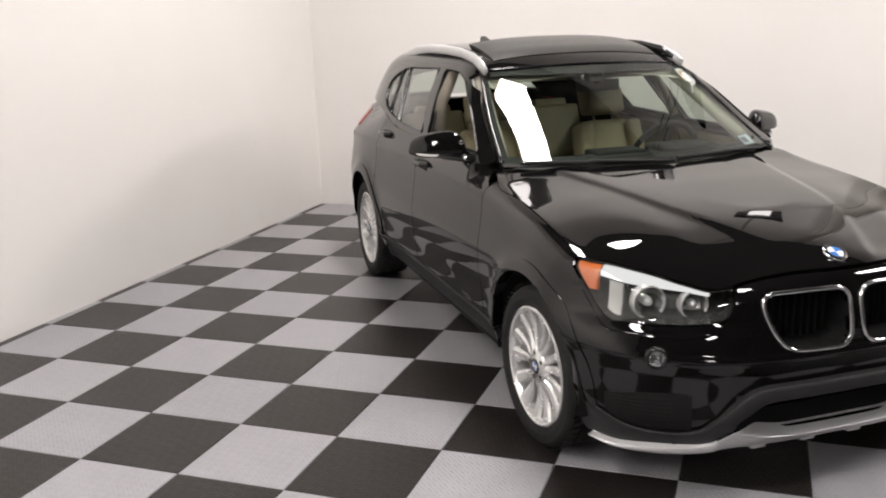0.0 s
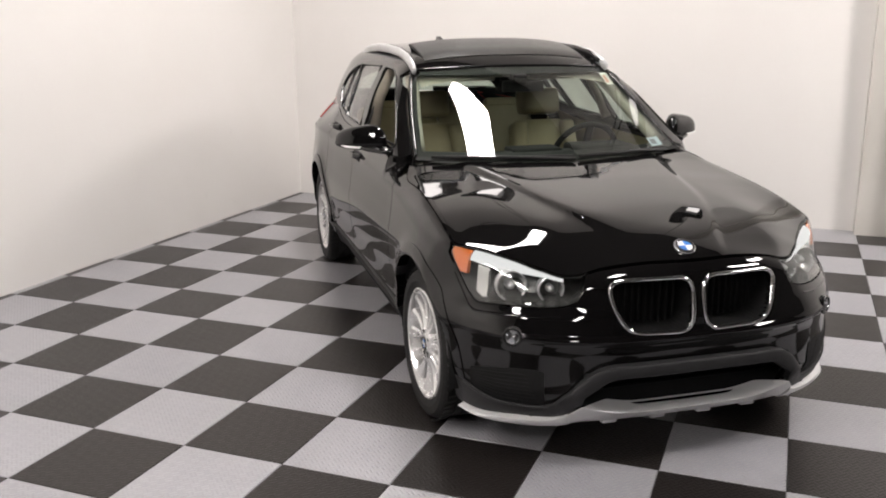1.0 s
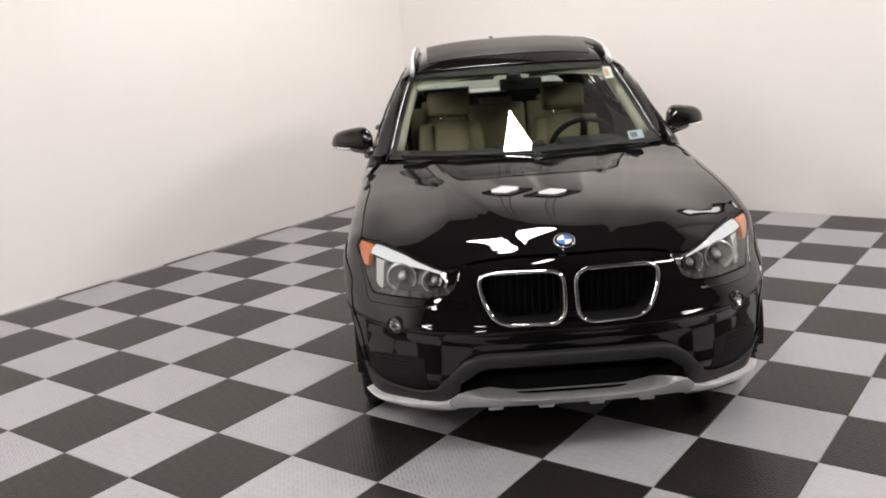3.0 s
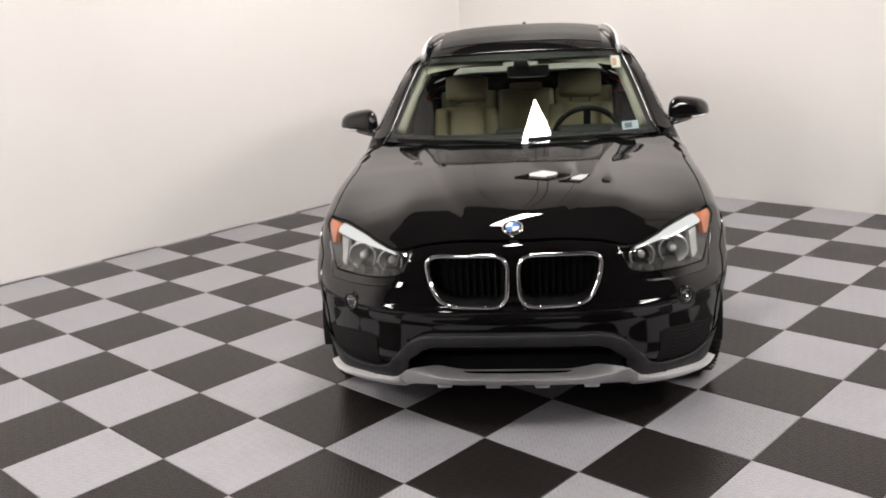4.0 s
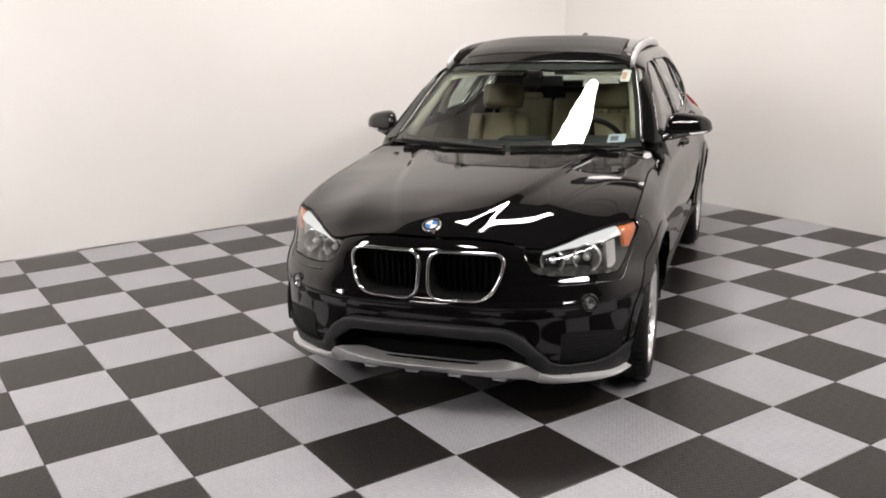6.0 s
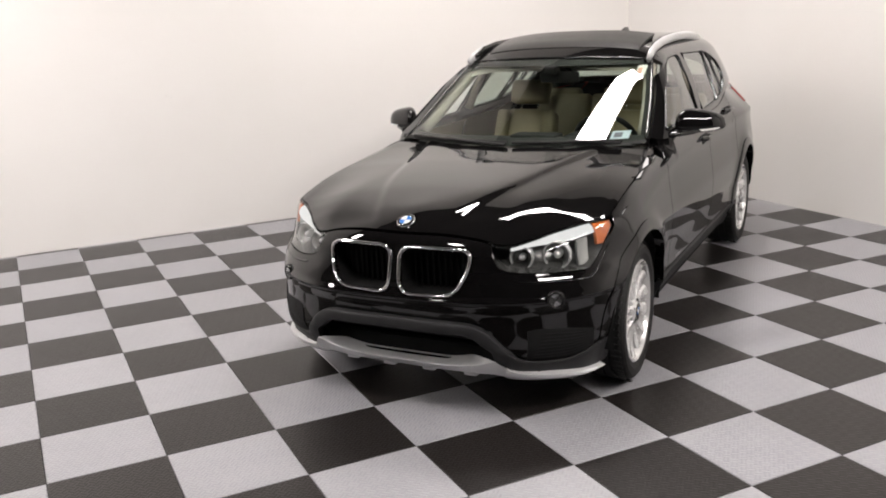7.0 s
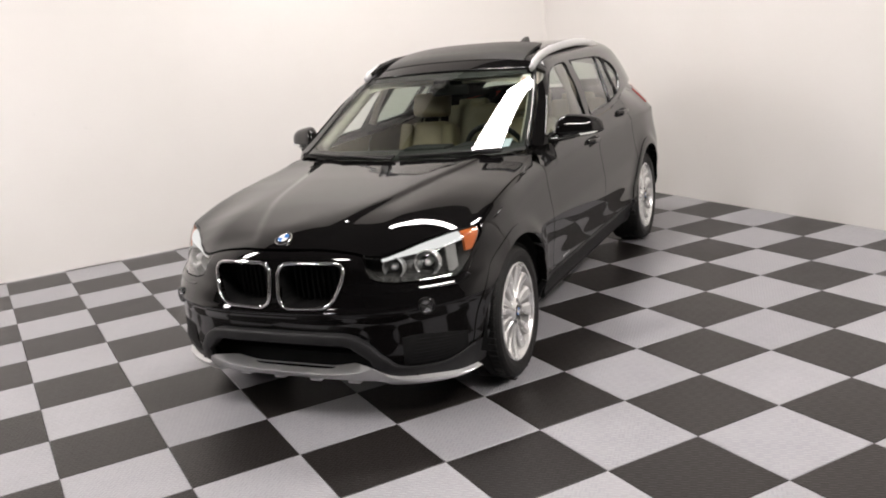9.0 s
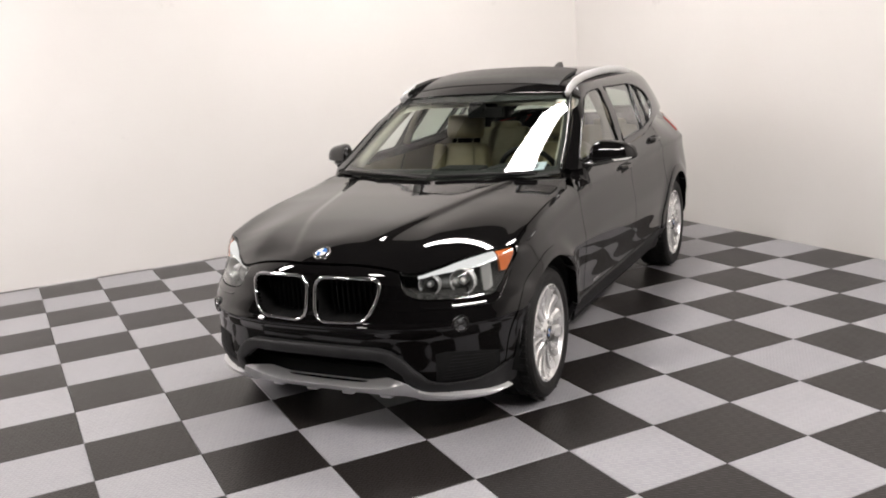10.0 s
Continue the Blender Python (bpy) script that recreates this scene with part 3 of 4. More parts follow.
# silver moulding: a folded plate under the intake and a blade to each side
ridge = spline([(0, 0.228), (12, 0.229), (19, 0.237), (25, 0.258), (28.4, 0.278)])
plate_top = spline([(28.4, 0.278), (30.5, 0.252), (32.6, 0.222)])
lip_low = spline([(0, 0.193), (20, 0.192), (28, 0.188), (31, 0.180), (32.6, 0.170)])
TH, UU = grid(np.concatenate([np.linspace(-32.6, -28.4, 14), np.linspace(-28.1, 28.1, 90), np.linspace(28.4, 32.6, 14)]), np.array([0, 0.04, 0.12, 0.25, 0.36, 0.42, 0.47, 0.50, 0.54, 0.60, 0.75, 1.0]))
at_ = np.abs(TH)
crest = np.where(at_ < 28.4, ridge(np.minimum(at_, 28.4)), plate_top(np.clip(at_, 28.4, 32.6)))
rise, fold = np.minimum(UU / 0.5, 1), np.maximum(UU - 0.5, 0) / 0.5
depth = 0.062 * step(28.4, 22.0, at_) + 0.004
ZZ = lip_low(at_) + (crest - lip_low(at_)) * rise + (0.253 + 0.033 * step(14, 28, at_) - crest) * fold * step(28.4, 27, at_)
out = 0.030 + 0.004 * rise - depth * fold - 0.010 * (rise < 0.05)
bm = shell(ahead(TH, ZZ, out), body, 0.0)
bmesh.ops.recalc_face_normals(bm, faces=bm.faces[:])
skid = part("skid_plate", bm, SILVER, CAR, "satin silver skid plate")
for yy in (-0.30, -0.10, 0.10, 0.30):
    bm = bmesh.new()
    p = on_front(yy, 0.205)
    box(bm, p[0] - 0.07, p[0] + 0.010, yy - 0.032, yy + 0.032, 0.171, 0.198, 0.011)
    part("skid_tab", bm, SILVER, skid)
blade_hi = spline([(32.6, 0.222), (36, 0.206), (42, 0.199), (50, 0.200), (58.5, 0.205)])
blade_lo = spline([(31.4, 0.180), (32.6, 0.168), (34.5, 0.162), (38, 0.161), (46, 0.168), (54, 0.186), (58.5, 0.202)])
TH, UU = grid(np.linspace(31.6, 58.5, 71), np.linspace(0, 1, 9))
top_ = np.where(TH < 32.6, plate_top(np.clip(TH, 28.4, 32.6)), blade_hi(np.maximum(TH, 32.6)))
ZZ = blade_lo(TH) + (top_ - blade_lo(TH)) * UU
pair("skid_blade", shell(ahead(TH, ZZ, 0.033 + 0.007 * np.sin(UU * math.pi) - 0.004 * step(0.2, 0.0, UU)), body, 0.045), SILVER, front_bumper, "satin silver bumper blade")

# fog lamps
for sign in (1, -1):
    p = on_front(sign * 0.676, 0.536)
    m = pose(p[0] + 0.002, p[1], p[2], 0, 0, sign * 30)
    bm = bmesh.new()
    lathe(bm, [(0.0001, -0.030), (0.016, -0.026), (0.027, 0.0)], 32, "x")
    turned(bm, bm.verts[:], m)
    fog = part("fog_lamp", bm, CHROME, CAR, "small round fog lamp")
    bm = bmesh.new()
    lathe(bm, [(0.027, -0.005), (0.029, 0.005), (0.037, 0.004), (0.040, -0.012)], 32, "x")
    turned(bm, bm.verts[:], m)
    part("bezel", bm, GLOSS_BLACK, fog)
    bm = bmesh.new()
    lathe(bm, [(0.0001, 0.007), (0.016, 0.005), (0.028, 0.002)], 32, "x")
    turned(bm, bm.verts[:], m)
    lens = part("lens", bm, LENS, fog)
    lens.visible_shadow = False

# bumper character line under each lamp, a rolled edge
TH, UU = grid(np.linspace(34, 62.5, 50), np.linspace(0, 1, 5))
ZZ = lamp_low(TH) - 0.034 + 0.008 * UU
pair("bumper_crease", shell(ahead(TH, ZZ, 0.004 * np.sin(UU * math.pi)), body, 0.01), PAINT, front_bumper)

# headlights
TH, UU = grid(np.linspace(29.5, 64.6, 72), np.linspace(0, 1, 24))
zt, zb = edge_z(TH) - 0.006, lamp_low(TH) + 0.002
ZZ = zb + (zt - zb) * UU
bm = shell(ahead(TH, ZZ, -0.125 * np.sin(np.clip(UU, 0, 1) * math.pi) ** 0.5 - 0.004), body, 0.0)
housings = pair("headlight", bm, LAMP_INNER, CAR, "clear headlight with twin round lamps and an amber corner")
bm = shell(ahead(TH, ZZ, 0.0), body, 0.008)
for ob in pair("lens", bm, LENS, housings, "clear lens"):
    ob.visible_shadow = True
TH, UU = grid(np.linspace(34.5, 58.9, 40), np.linspace(0, 1, 7))
ZZ = edge_z(TH) - 0.009 - (0.005 + 0.027 * step(34, 56, TH)) * (1 - UU)
pair("brow", shell(ahead(TH, ZZ, -0.006 - 0.004 * (1 - UU)), body, 0.02), LED, housings, "white light bar above the lamps")
TH, UU = grid(np.linspace(59.2, 64.5, 20), np.linspace(0, 1, 12))
amber_low = np.maximum(lamp_low(TH) + 0.005, edge_z(TH) - 0.092)
ZZ = amber_low + (edge_z(TH) - 0.010 - amber_low) * UU
pair("corner_reflector", shell(ahead(TH, ZZ, -0.005), body, 0.02), AMBER, housings, "amber corner reflector")
TH, UU = grid(np.linspace(53.4, 56.6, 14), np.linspace(0, 1, 12))
ZZ = lamp_low(TH) + 0.012 + (edge_z(TH) - 0.062 - lamp_low(TH)) * UU
pair("side_reflector", shell(ahead(TH, ZZ, -0.016 - 0.02 * (1 - UU)), body, 0.02), REFLECTOR, housings, "bright inner side reflector")
TH, UU = grid(np.linspace(36.5, 53.0, 30), np.linspace(0, 1, 10))
ZZ = 0.668 + (edge_z(TH) - 0.034 - 0.668) * UU
pair("reflector_panel", shell(ahead(TH, ZZ, -0.085), body, 0.01), LAMP_INNER, housings, "silvered panel behind the lamps")
for yy, zz, xx, r in ((0.507, 0.690, 0.545, 0.049), (0.638, 0.695, 0.474, 0.058)):
    for side, sign in enumerate((1, -1)):
        m = pose(xx, sign * yy, zz, 0, 0, sign * 6)
        bm = bmesh.new()
        lathe(bm, [(0.0001, -0.045), (r * 0.35, -0.043), (r * 0.7, -0.03), (r * 0.93, 0.0)], 40, "x")
        turned(bm, bm.verts[:], m)
        part("lamp", bm, REFLECTOR, housings[side], "bright reflector bowl")
        bm = bmesh.new()
        lathe(bm, [(r * 0.90, -0.006), (r * 0.92, 0.012), (r * 1.0, 0.016), (r * 1.06, 0.008), (r * 1.06, -0.02)], 40, "x")
        turned(bm, bm.verts[:], m)
        part("lamp_ring", bm, ALLOY, housings[side], "pale ring round the lamp")
        bm = bmesh.new()
        lathe(bm, [(0.0001, 0.012), (r * 0.2, 0.008), (r * 0.3, -0.01), (r * 0.3, -0.045)], 24, "x")
        turned(bm, bm.verts[:], m)
        part("bulb_cap", bm, SILVER, housings[side])

# fenders, doors, quarters, sills
ARCH = 0.390
belt = spline([(-0.5, 0.99), (-0.75, 1.016), (-1.1, 1.028), (-1.6, 1.034), (-2.1, 1.046), (-2.5, 1.095), (-3.0, 1.14), (-3.5, 1.155)])


def arch_z(x, wx, base, r=ARCH):
    inside = np.abs(x - wx) < r
    return np.where(inside, np.maximum(base, WHEEL_Z + np.sqrt(np.maximum(r * r - (x - wx) ** 2, 0))), base)


def arch_xs(x0, x1, wx, n):
    """Stations from x0 to x1, thick where the arch stands steep."""
    xs = set(np.linspace(x0, x1, n).round(4))
    for a in np.linspace(0, math.pi, 41):
        v = wx + ARCH * math.cos(a) * 0.9995
        if x0 < v < x1:
            xs.add(round(v, 4))
    return np.array(sorted(xs))


def side_panel(x0, x1, bottom, top, wx, n=50, rows=40, func=body):
    xs = arch_xs(x0, x1, wx, n)
    X, UU = grid(xs, np.linspace(0, 1, rows))
    b, t = bottom(xs)[:, None], top(xs)[:, None]
    return shell(aside(X, b + (t - b) * UU), func, 0.02)


def fender_top(x):
    return np.where(x > 0.272, lamp_low(np.degrees(np.arctan2(0.80, x + 0.1))) - 0.006, edge_top(np.clip(x, -0.68, 0.272)) - 0.0015)


fenders = pair("fender", side_panel(-0.560, 0.338, lambda x: arch_z(x, 0.0, 0.31), fender_top, 0.0), PAINT, CAR, "glossy black front fender")
door_top = spline([(-0.55, 0.940), (-0.62, 0.965), (-0.70, 0.995), (-0.78, 1.015), (-0.9, 1.022), (-1.1, 1.028), (-1.6, 1.034)])
doors = pair("front_door", side_panel(-1.600, -0.566, lambda x: 0 * x + 0.365, door_top, 9), PAINT, CAR, "glossy black front door")
rear_doors = pair("rear_door", side_panel(-2.430, -1.606, lambda x: arch_z(x, -WHEEL_BASE, 0.365, 0.42), belt, -WHEEL_BASE), PAINT, CAR, "glossy black rear door")
quarters = pair("quarter_panel", side_panel(-3.52, -2.436, lambda x: arch_z(x, -WHEEL_BASE, 0.30), belt, -WHEEL_BASE), PAINT, CAR, "glossy black rear quarter panel")
X, UU = grid(np.linspace(-2.385, -0.375, 60), np.linspace(0, 1, 10))
pair("sill", shell(aside(X, 0.215 + 0.145 * UU, 0.012 - 0.03 * (1 - UU)), body, 0.03), PLASTIC, CAR, "matt black plastic sill")
for wx, owner in ((0.0, fenders), (-WHEEL_BASE, quarters)):
    A, UU = grid(np.linspace(-4, 184, 72), np.linspace(0, 1, 8))
    rr = ARCH - 0.004 + 0.052 * UU
    px, pz = wx + rr * np.cos(np.radians(A)), WHEEL_Z + rr * np.sin(np.radians(A))
    pair("arch_trim", shell(aside(px, pz, 0.007 - 0.002 * UU), body, 0.05), PAINT, owner, "dark wheel arch lip")

# thin chrome lettering low on each front door, too small to read
for k, (w, h) in enumerate(((0.010, 0.013), (0.016, 0.010), (0.014, 0.010), (0.012, 0.013), (0.016, 0.010), (0.010, 0.010))):
    X, Z = grid(np.linspace(-0.845 + 0.021 * k, -0.845 + 0.021 * k + w, 3), np.linspace(0.392, 0.392 + h, 3))
    pair("script_bar", shell(aside(X, Z, 0.002), body, 0.002), CHROME, doors, "thin chrome lettering bar")

# tail
Y, UU = grid(np.linspace(-0.72, 0.72, 60), np.linspace(0, 1, 30))
tp = solve(np.stack([0 * Y - 2.5, Y, 0.30 + 0.80 * UU], -1), np.array([-1.0, 0, 0]), 0.3, 1.5, body)
part("tailgate", shell(tp, body, 0.02), PAINT, CAR, "glossy black tailgate")
X, UU = grid(np.linspace(-3.46, -3.16, 16), np.linspace(0, 1, 10))
pair("tail_light", shell(aside(X, 0.97 + 0.02 * (X + 3.46) + (0.135 - 0.10 * (X + 3.46)) * UU, 0.008), body, 0.02), RED, CAR, "red tail light")

# door handles and mirrors
for hx, hz, owner in ((-1.46, 0.925, doors), (-2.30, 0.996, rear_doors)):
    bm = bmesh.new()
    mid = [aside(np.array([hx - 0.1 + 0.02 * k]), np.array([hz + 0.001 * k]), 0.028 if 1 < k < 9 else 0.004)[0] for k in range(11)]
    tube(bm, mid, 0.011, 8, False, 1.35)
    pair("door_handle", bm, PAINT, owner, "black door handle")
    bm = bmesh.new()
    p = aside(np.array([hx]), np.array([hz]), -0.010)[0]
    box(bm, hx - 0.085, hx + 0.085, p[1] - 0.01, p[1] + 0.012, hz - 0.030, hz + 0.026, 0.008)
    pair("handle_recess", bm, DARK, owner)


def pod_ring(t):
    """Centre, height above and below it, and depth of the mirror housing, t of its way outwards."""
    cap = max(1 - abs(2 * t - 1) ** 5, 0) ** 0.5
    return (-0.985 - 0.085 * t, 0.805 + 0.235 * t, 1.058 - 0.004 * t), 0.096 * cap * (1 - 0.38 * t**1.8) + 0.001, 0.046 * cap * (1 - 0.50 * t) + 0.001, 0.106 * cap * (1 - 0.32 * t) + 0.001


def mirror_pod():
    """A domed shell, tall and deep near its foot, with a flat underside, cut flat behind."""
    bm = bmesh.new()
    rings = []
    n = 36
    for t in np.linspace(0, 1, 28):
        (cx, cy_, cz_), up, down, dpt = pod_ring(t)
        ring = []
        for k in range(n):
            a = 2 * math.pi * k / n
            c, q = math.cos(a), math.sin(a)
            px = dpt * abs(c) ** 0.8 * (1 if c > 0 else -0.35)
            pz = abs(q) ** 0.8 * (up if q > 0 else -down)
            ring.append(bm.verts.new((cx + px, cy_ - 0.25 * px, cz_ + pz)))
        rings.append(ring)
    for a, b in zip(rings, rings[1:]):
        for k in range(n):
            bm.faces.new((a[k], a[(k + 1) % n], b[(k + 1) % n], b[k]))
    bm.faces.new(rings[0][::-1])
    bm.faces.new(rings[-1])
    return bm


pods = pair("door_mirror", mirror_pod(), PAINT, CAR, "glossy black door mirror with a pale indicator strip")
bm = bmesh.new()
strip = []
for t in np.linspace(0.05, 0.95, 14):
    (cx, cy_, cz_), up, down, dpt = pod_ring(t)
    a = math.radians(-24)
    px = dpt * math.cos(a) ** 0.8 + 0.0005
    strip.append((cx + px, cy_ - 0.25 * px, cz_ - down * math.sin(-a) ** 0.8))
tube(bm, strip, [0.002] + [0.0062] * 12 + [0.002], 8)
pair("indicator", bm, BROW, pods, "pale indicator strip")
bm = bmesh.new()
tube(bm, [(-0.985, 0.935, 1.040), (-0.955, 0.885, 1.034), (-0.90, 0.83, 1.028), (-0.83, 0.775, 1.030)], [0.02, 0.044, 0.042, 0.05], 12, False, 0.36)
pair("mirror_arm", bm, GLOSS_BLACK, pods, "gloss black mirror foot")
bm = bmesh.new()
box(bm, -1.068, -1.063, 0.875, 0.985, 1.045, 1.120, 0.002, 1)
pair("mirror_glass", bm, CHROME, pods, "mirror glass")

# glasshouse
screen_edge = spline([(1.00, 0.715), (1.05, 0.695), (1.2, 0.648), (1.35, 0.592), (1.42, 0.555)])
ZTOP = 1.400
Y, UU = grid(np.linspace(-1, 1, 81), np.linspace(0, 1, 40))
zz = 1.005 + 0.018 * Y**2 + (ZTOP + 0.018 * (1 - Y**2) - 1.005 - 0.018 * Y**2) * UU
wp = screen(Y * screen_edge(zz), zz)
windscreen = part("windscreen", shell(wp, cabin, 0.0), GLASS, CAR, "clear tinted windscreen")
windscreen.visible_shadow = True
# dark strip behind the glass top, standing in for shade on the visors
Y, UU = grid(np.linspace(-1, 1, 61), np.linspace(0, 1, 5))
zz = 1.374 + (ZTOP + 0.020 * (1 - Y**2) - 1.374) * UU
part("printed_band", shell(screen(Y * (screen_edge(zz) - 0.004), zz, -0.005), cabin, 0.0), DASH, windscreen, "black band for the shade under the roof header")
Y, UU = grid(np.linspace(-1, 1, 61), np.linspace(0, 1, 4))
zz = 1.006 + 0.036 * UU
part("printed_band", shell(screen(Y * (screen_edge(zz) - 0.004), zz, -0.005), cabin, 0.0), DASH, windscreen, "black printed band along the foot")
Z_, UU = grid(np.linspace(1.02, 1.372, 24), np.linspace(0, 1, 4))
pair("printed_band", shell(screen(screen_edge(Z_) - 0.004 - 0.026 * UU, Z_, -0.005), cabin, 0.0), DASH, windscreen, "black printed band along the side")
rim = [tuple(wp[0, k]) for k in range(0, 40, 3)] + [tuple(wp[k, -1]) for k in range(0, 81, 4)] + [tuple(wp[80, k]) for k in range(39, -1, -3)]
bm = bmesh.new()
tube(bm, rim, 0.010, 6, False, 0.7)
part("windscreen_seal", bm, GLOSS_BLACK, windscreen, "gloss black seal")


def roof_edge_z(x):
    return roof_line(x) - 0.088


def pillar_x(z):
    y = screen_edge(z)
    return windscreen_x(y, z) - 0.012


zs, ts = grid(np.linspace(1.0, 1.392, 40), np.linspace(0, 1, 9))
inner_edge = screen(screen_edge(zs) + 0.006, zs)
outer_edge = aside(pillar_x(zs) + 0.004, zs, 0.0, cabin)
aim = inner_edge + (outer_edge - inner_edge) * ts[..., None]
start = np.stack([0 * zs - 1.9, 0 * zs, zs], -1)
way = aim - start
way /= np.linalg.norm(way, axis=-1, keepdims=True)
pair("front_pillar", shell(solve(start, way, 0.3, 2.2, cabin, 0.001), cabin, 0.02), PAINT, CAR, "glossy black windscreen pillar")

WINDOWS = {
    "front": rounded([(-0.815, 1.052), (-1.540, 1.060), (-1.735, 1.402), (-1.52, 1.398), (-1.345, 1.360), (-1.118, 1.245)], 0.035),
    "rear": rounded([(-1.655, 1.067), (-2.170, 1.083), (-2.420, 1.388), (-1.860, 1.404)], 0.02),
    "fixed": rounded([(-2.192, 1.086), (-2.415, 1.112), (-2.545, 1.372), (-2.438, 1.386)], 0.012),
    "quarter": rounded([(-2.438, 1.115), (-2.56, 1.140), (-2.675, 1.190), (-2.730, 1.250), (-2.71, 1.310), (-2.568, 1.368)], 0.03),
}
US, ZS = grid(np.linspace(0, 1, 420), np.linspace(0, 1, 80))
x_back = -3.30
sx = pillar_x(1.03) + (x_back - pillar_x(1.03)) * US
zl, zh = belt(sx) + 0.003, np.minimum(roof_edge_z(sx), 1.43)
zh = np.maximum(zh, zl + 0.004)
sz = zl + (zh - zl) * ZS
limit = pillar_x(sz)
keep = sx <= limit
sx2 = np.where(keep, sx, limit)
side_pts = aside(sx2, sz, 0.0, cabin)
cx, cz = cells(side_pts[..., 0]), cells(side_pts[..., 2])
cut = np.zeros(cx.shape, bool)
for poly in WINDOWS.values():
    cut |= inside_poly(cx, cz, poly)
cut |= cells((~keep).astype(float)) > 0.99
frames = pair("side_pillar", shell(side_pts, cabin, 0.03, cut), PAINT, CAR, "glossy black roof pillars and window surround")
for kind, poly in WINDOWS.items():
    loop = aside(np.array([p[0] for p in poly]), np.array([p[1] for p in poly]), 0.002, cabin)
    bm = bmesh.new()
    tube(bm, loop, 0.005, 6, True, 0.8, (0, 1, 0))
    pair("window_trim", bm, GLOSS_BLACK, frames, "gloss black window trim")
    loop = aside(np.array([p[0] for p in poly]), np.array([p[1] for p in poly]), -0.018, cabin)
    bm = bmesh.new()
    tube(bm, loop, 0.008, 6, True, 1.0, (0, 1, 0))
    pair("window_seal", bm, DASH, frames)
    cxm, czm = np.mean([p[0] for p in poly]), np.mean([p[1] for p in poly])
    bm = bmesh.new()
    rings = []
    for s in (1.0, 0.75, 0.5, 0.25):
        px, pz = np.array([cxm + (p[0] - cxm) * s for p in poly]), np.array([czm + (p[1] - czm) * s for p in poly])
        rings.append([bm.verts.new(q) for q in aside(px, pz, -0.006, cabin)])
    for a, b in zip(rings, rings[1:]):
        for k in range(len(a)):
            bm.faces.new((a[k], a[(k + 1) % len(a)], b[(k + 1) % len(a)], b[k]))
    bm.faces.new(rings[-1])
    bmesh.ops.recalc_face_normals(bm, faces=bm.faces[:])
    if kind == "front":
        panes = [part("window", bm, SIDE_GLASS, frames[0], "raised side window")]
    else:
        panes = pair("window", bm, SIDE_GLASS, frames, "tinted side window")
    for ob in panes:
        ob.visible_shadow = True

# roof, its tilted glass hatch, rails and fin
edge_y = lambda x: aside(x, np.minimum(roof_edge_z(x), 1.43), 0.0, cabin)[:, 1]
xs = np.linspace(-1.165, -3.30, 90)
ey = edge_y(xs)
V, _ = grid(xs, np.linspace(-1, 1, 61))
Yr = ey[:, None] * np.linspace(-1, 1, 61)[None, :]
head_x = windscreen_x(Yr, 1.418)
Xr = np.minimum(V, head_x)
roof_pts = above(Xr, Yr, 0.0, cabin, 1.0, 1.8)
cut = (cells(Xr) < -1.40) & (cells(Xr) > -1.735) & (np.abs(cells(Yr)) < 0.45)
roof = part("roof", shell(roof_pts, cabin, 0.02, cut), PAINT, CAR, "glossy black roof")
HATCH_X, HATCH_L, HATCH_Y, HATCH_UP = -1.385, 0.375, 0.475, 0.032


def hatch_point(x, y, off):
    """A point of the tilted roof panel, off metres above the closed one."""
    p = above(x, y, 0.004, cabin, 1.0, 1.8)
    back = (HATCH_X - p[..., 0]) / HATCH_L
    p[..., 2] += HATCH_UP * back + off
    return p


X, Yh = grid(np.linspace(HATCH_X, HATCH_X - HATCH_L, 30), np.linspace(-HATCH_Y, HATCH_Y, 31))
hatch = part("roof_hatch", shell(hatch_point(X, Yh, 0.0), cabin, 0.016), HATCH, roof, "black glass sunroof panel tilted open")
for sign in (1, -1):
    run = np.linspace(HATCH_X - 0.02, HATCH_X - HATCH_L + 0.004, 24)
    high = hatch_point(run, 0 * run + sign * (HATCH_Y - 0.006), -0.012)
    low = above(run, 0 * run + sign * (HATCH_Y - 0.012), -0.004, cabin, 1.0, 1.8)
    bm = bmesh.new()
    a, b = [bm.verts.new(q) for q in high], [bm.verts.new(q) for q in low]
    for k in range(len(run) - 1):
        bm.faces.new((a[k], a[k + 1], b[k + 1], b[k]))
    bmesh.ops.solidify(bm, geom=bm.faces[:], thickness=0.006)
    part("hatch_gasket", bm, DARK, hatch, "black rubber seal under the panel", False)
bm = bmesh.new()
box(bm, -1.80, -1.38, -0.46, 0.46, 1.385, 1.390)
part("hatch_blind", bm, DARK, roof, smooth=False)
bm = bmesh.new()
rail = [(-1.265, 0.566, 1.400), (-1.32, 0.564, 1.426), (-1.45, 0.560, 1.462), (-1.65, 0.556, 1.486), (-1.95, 0.552, 1.498), (-2.25, 0.548, 1.498), (-2.5, 0.542, 1.485), (-2.72, 0.534, 1.462), (-2.86, 0.526, 1.436)]
tube(bm, rail, [0.012, 0.015, 0.0145, 0.014, 0.0135, 0.0135, 0.0135, 0.014, 0.010], 12, False, 1.9)
rails = pair("roof_rail", bm, SILVER, CAR, "satin silver roof rail")
# added black strip: the dark ceiling's reflection beside the rail, as a shape
bm = bmesh.new()
tube(bm, [(x, y - 0.014, z + 0.003) for x, y, z in rail[1:-1]], [0.006, 0.0125, 0.0125, 0.012, 0.011, 0.010, 0.006], 10, False, 2.0)
pair("rail_liner", bm, GLOSS_BLACK, rails, "black strip imitating the dark reflection beside the rail")
bm = bmesh.new()
fz = float(above(np.array([-2.76]), np.array([0.0]), 0.0, cabin, 1.0, 1.8)[0][2])
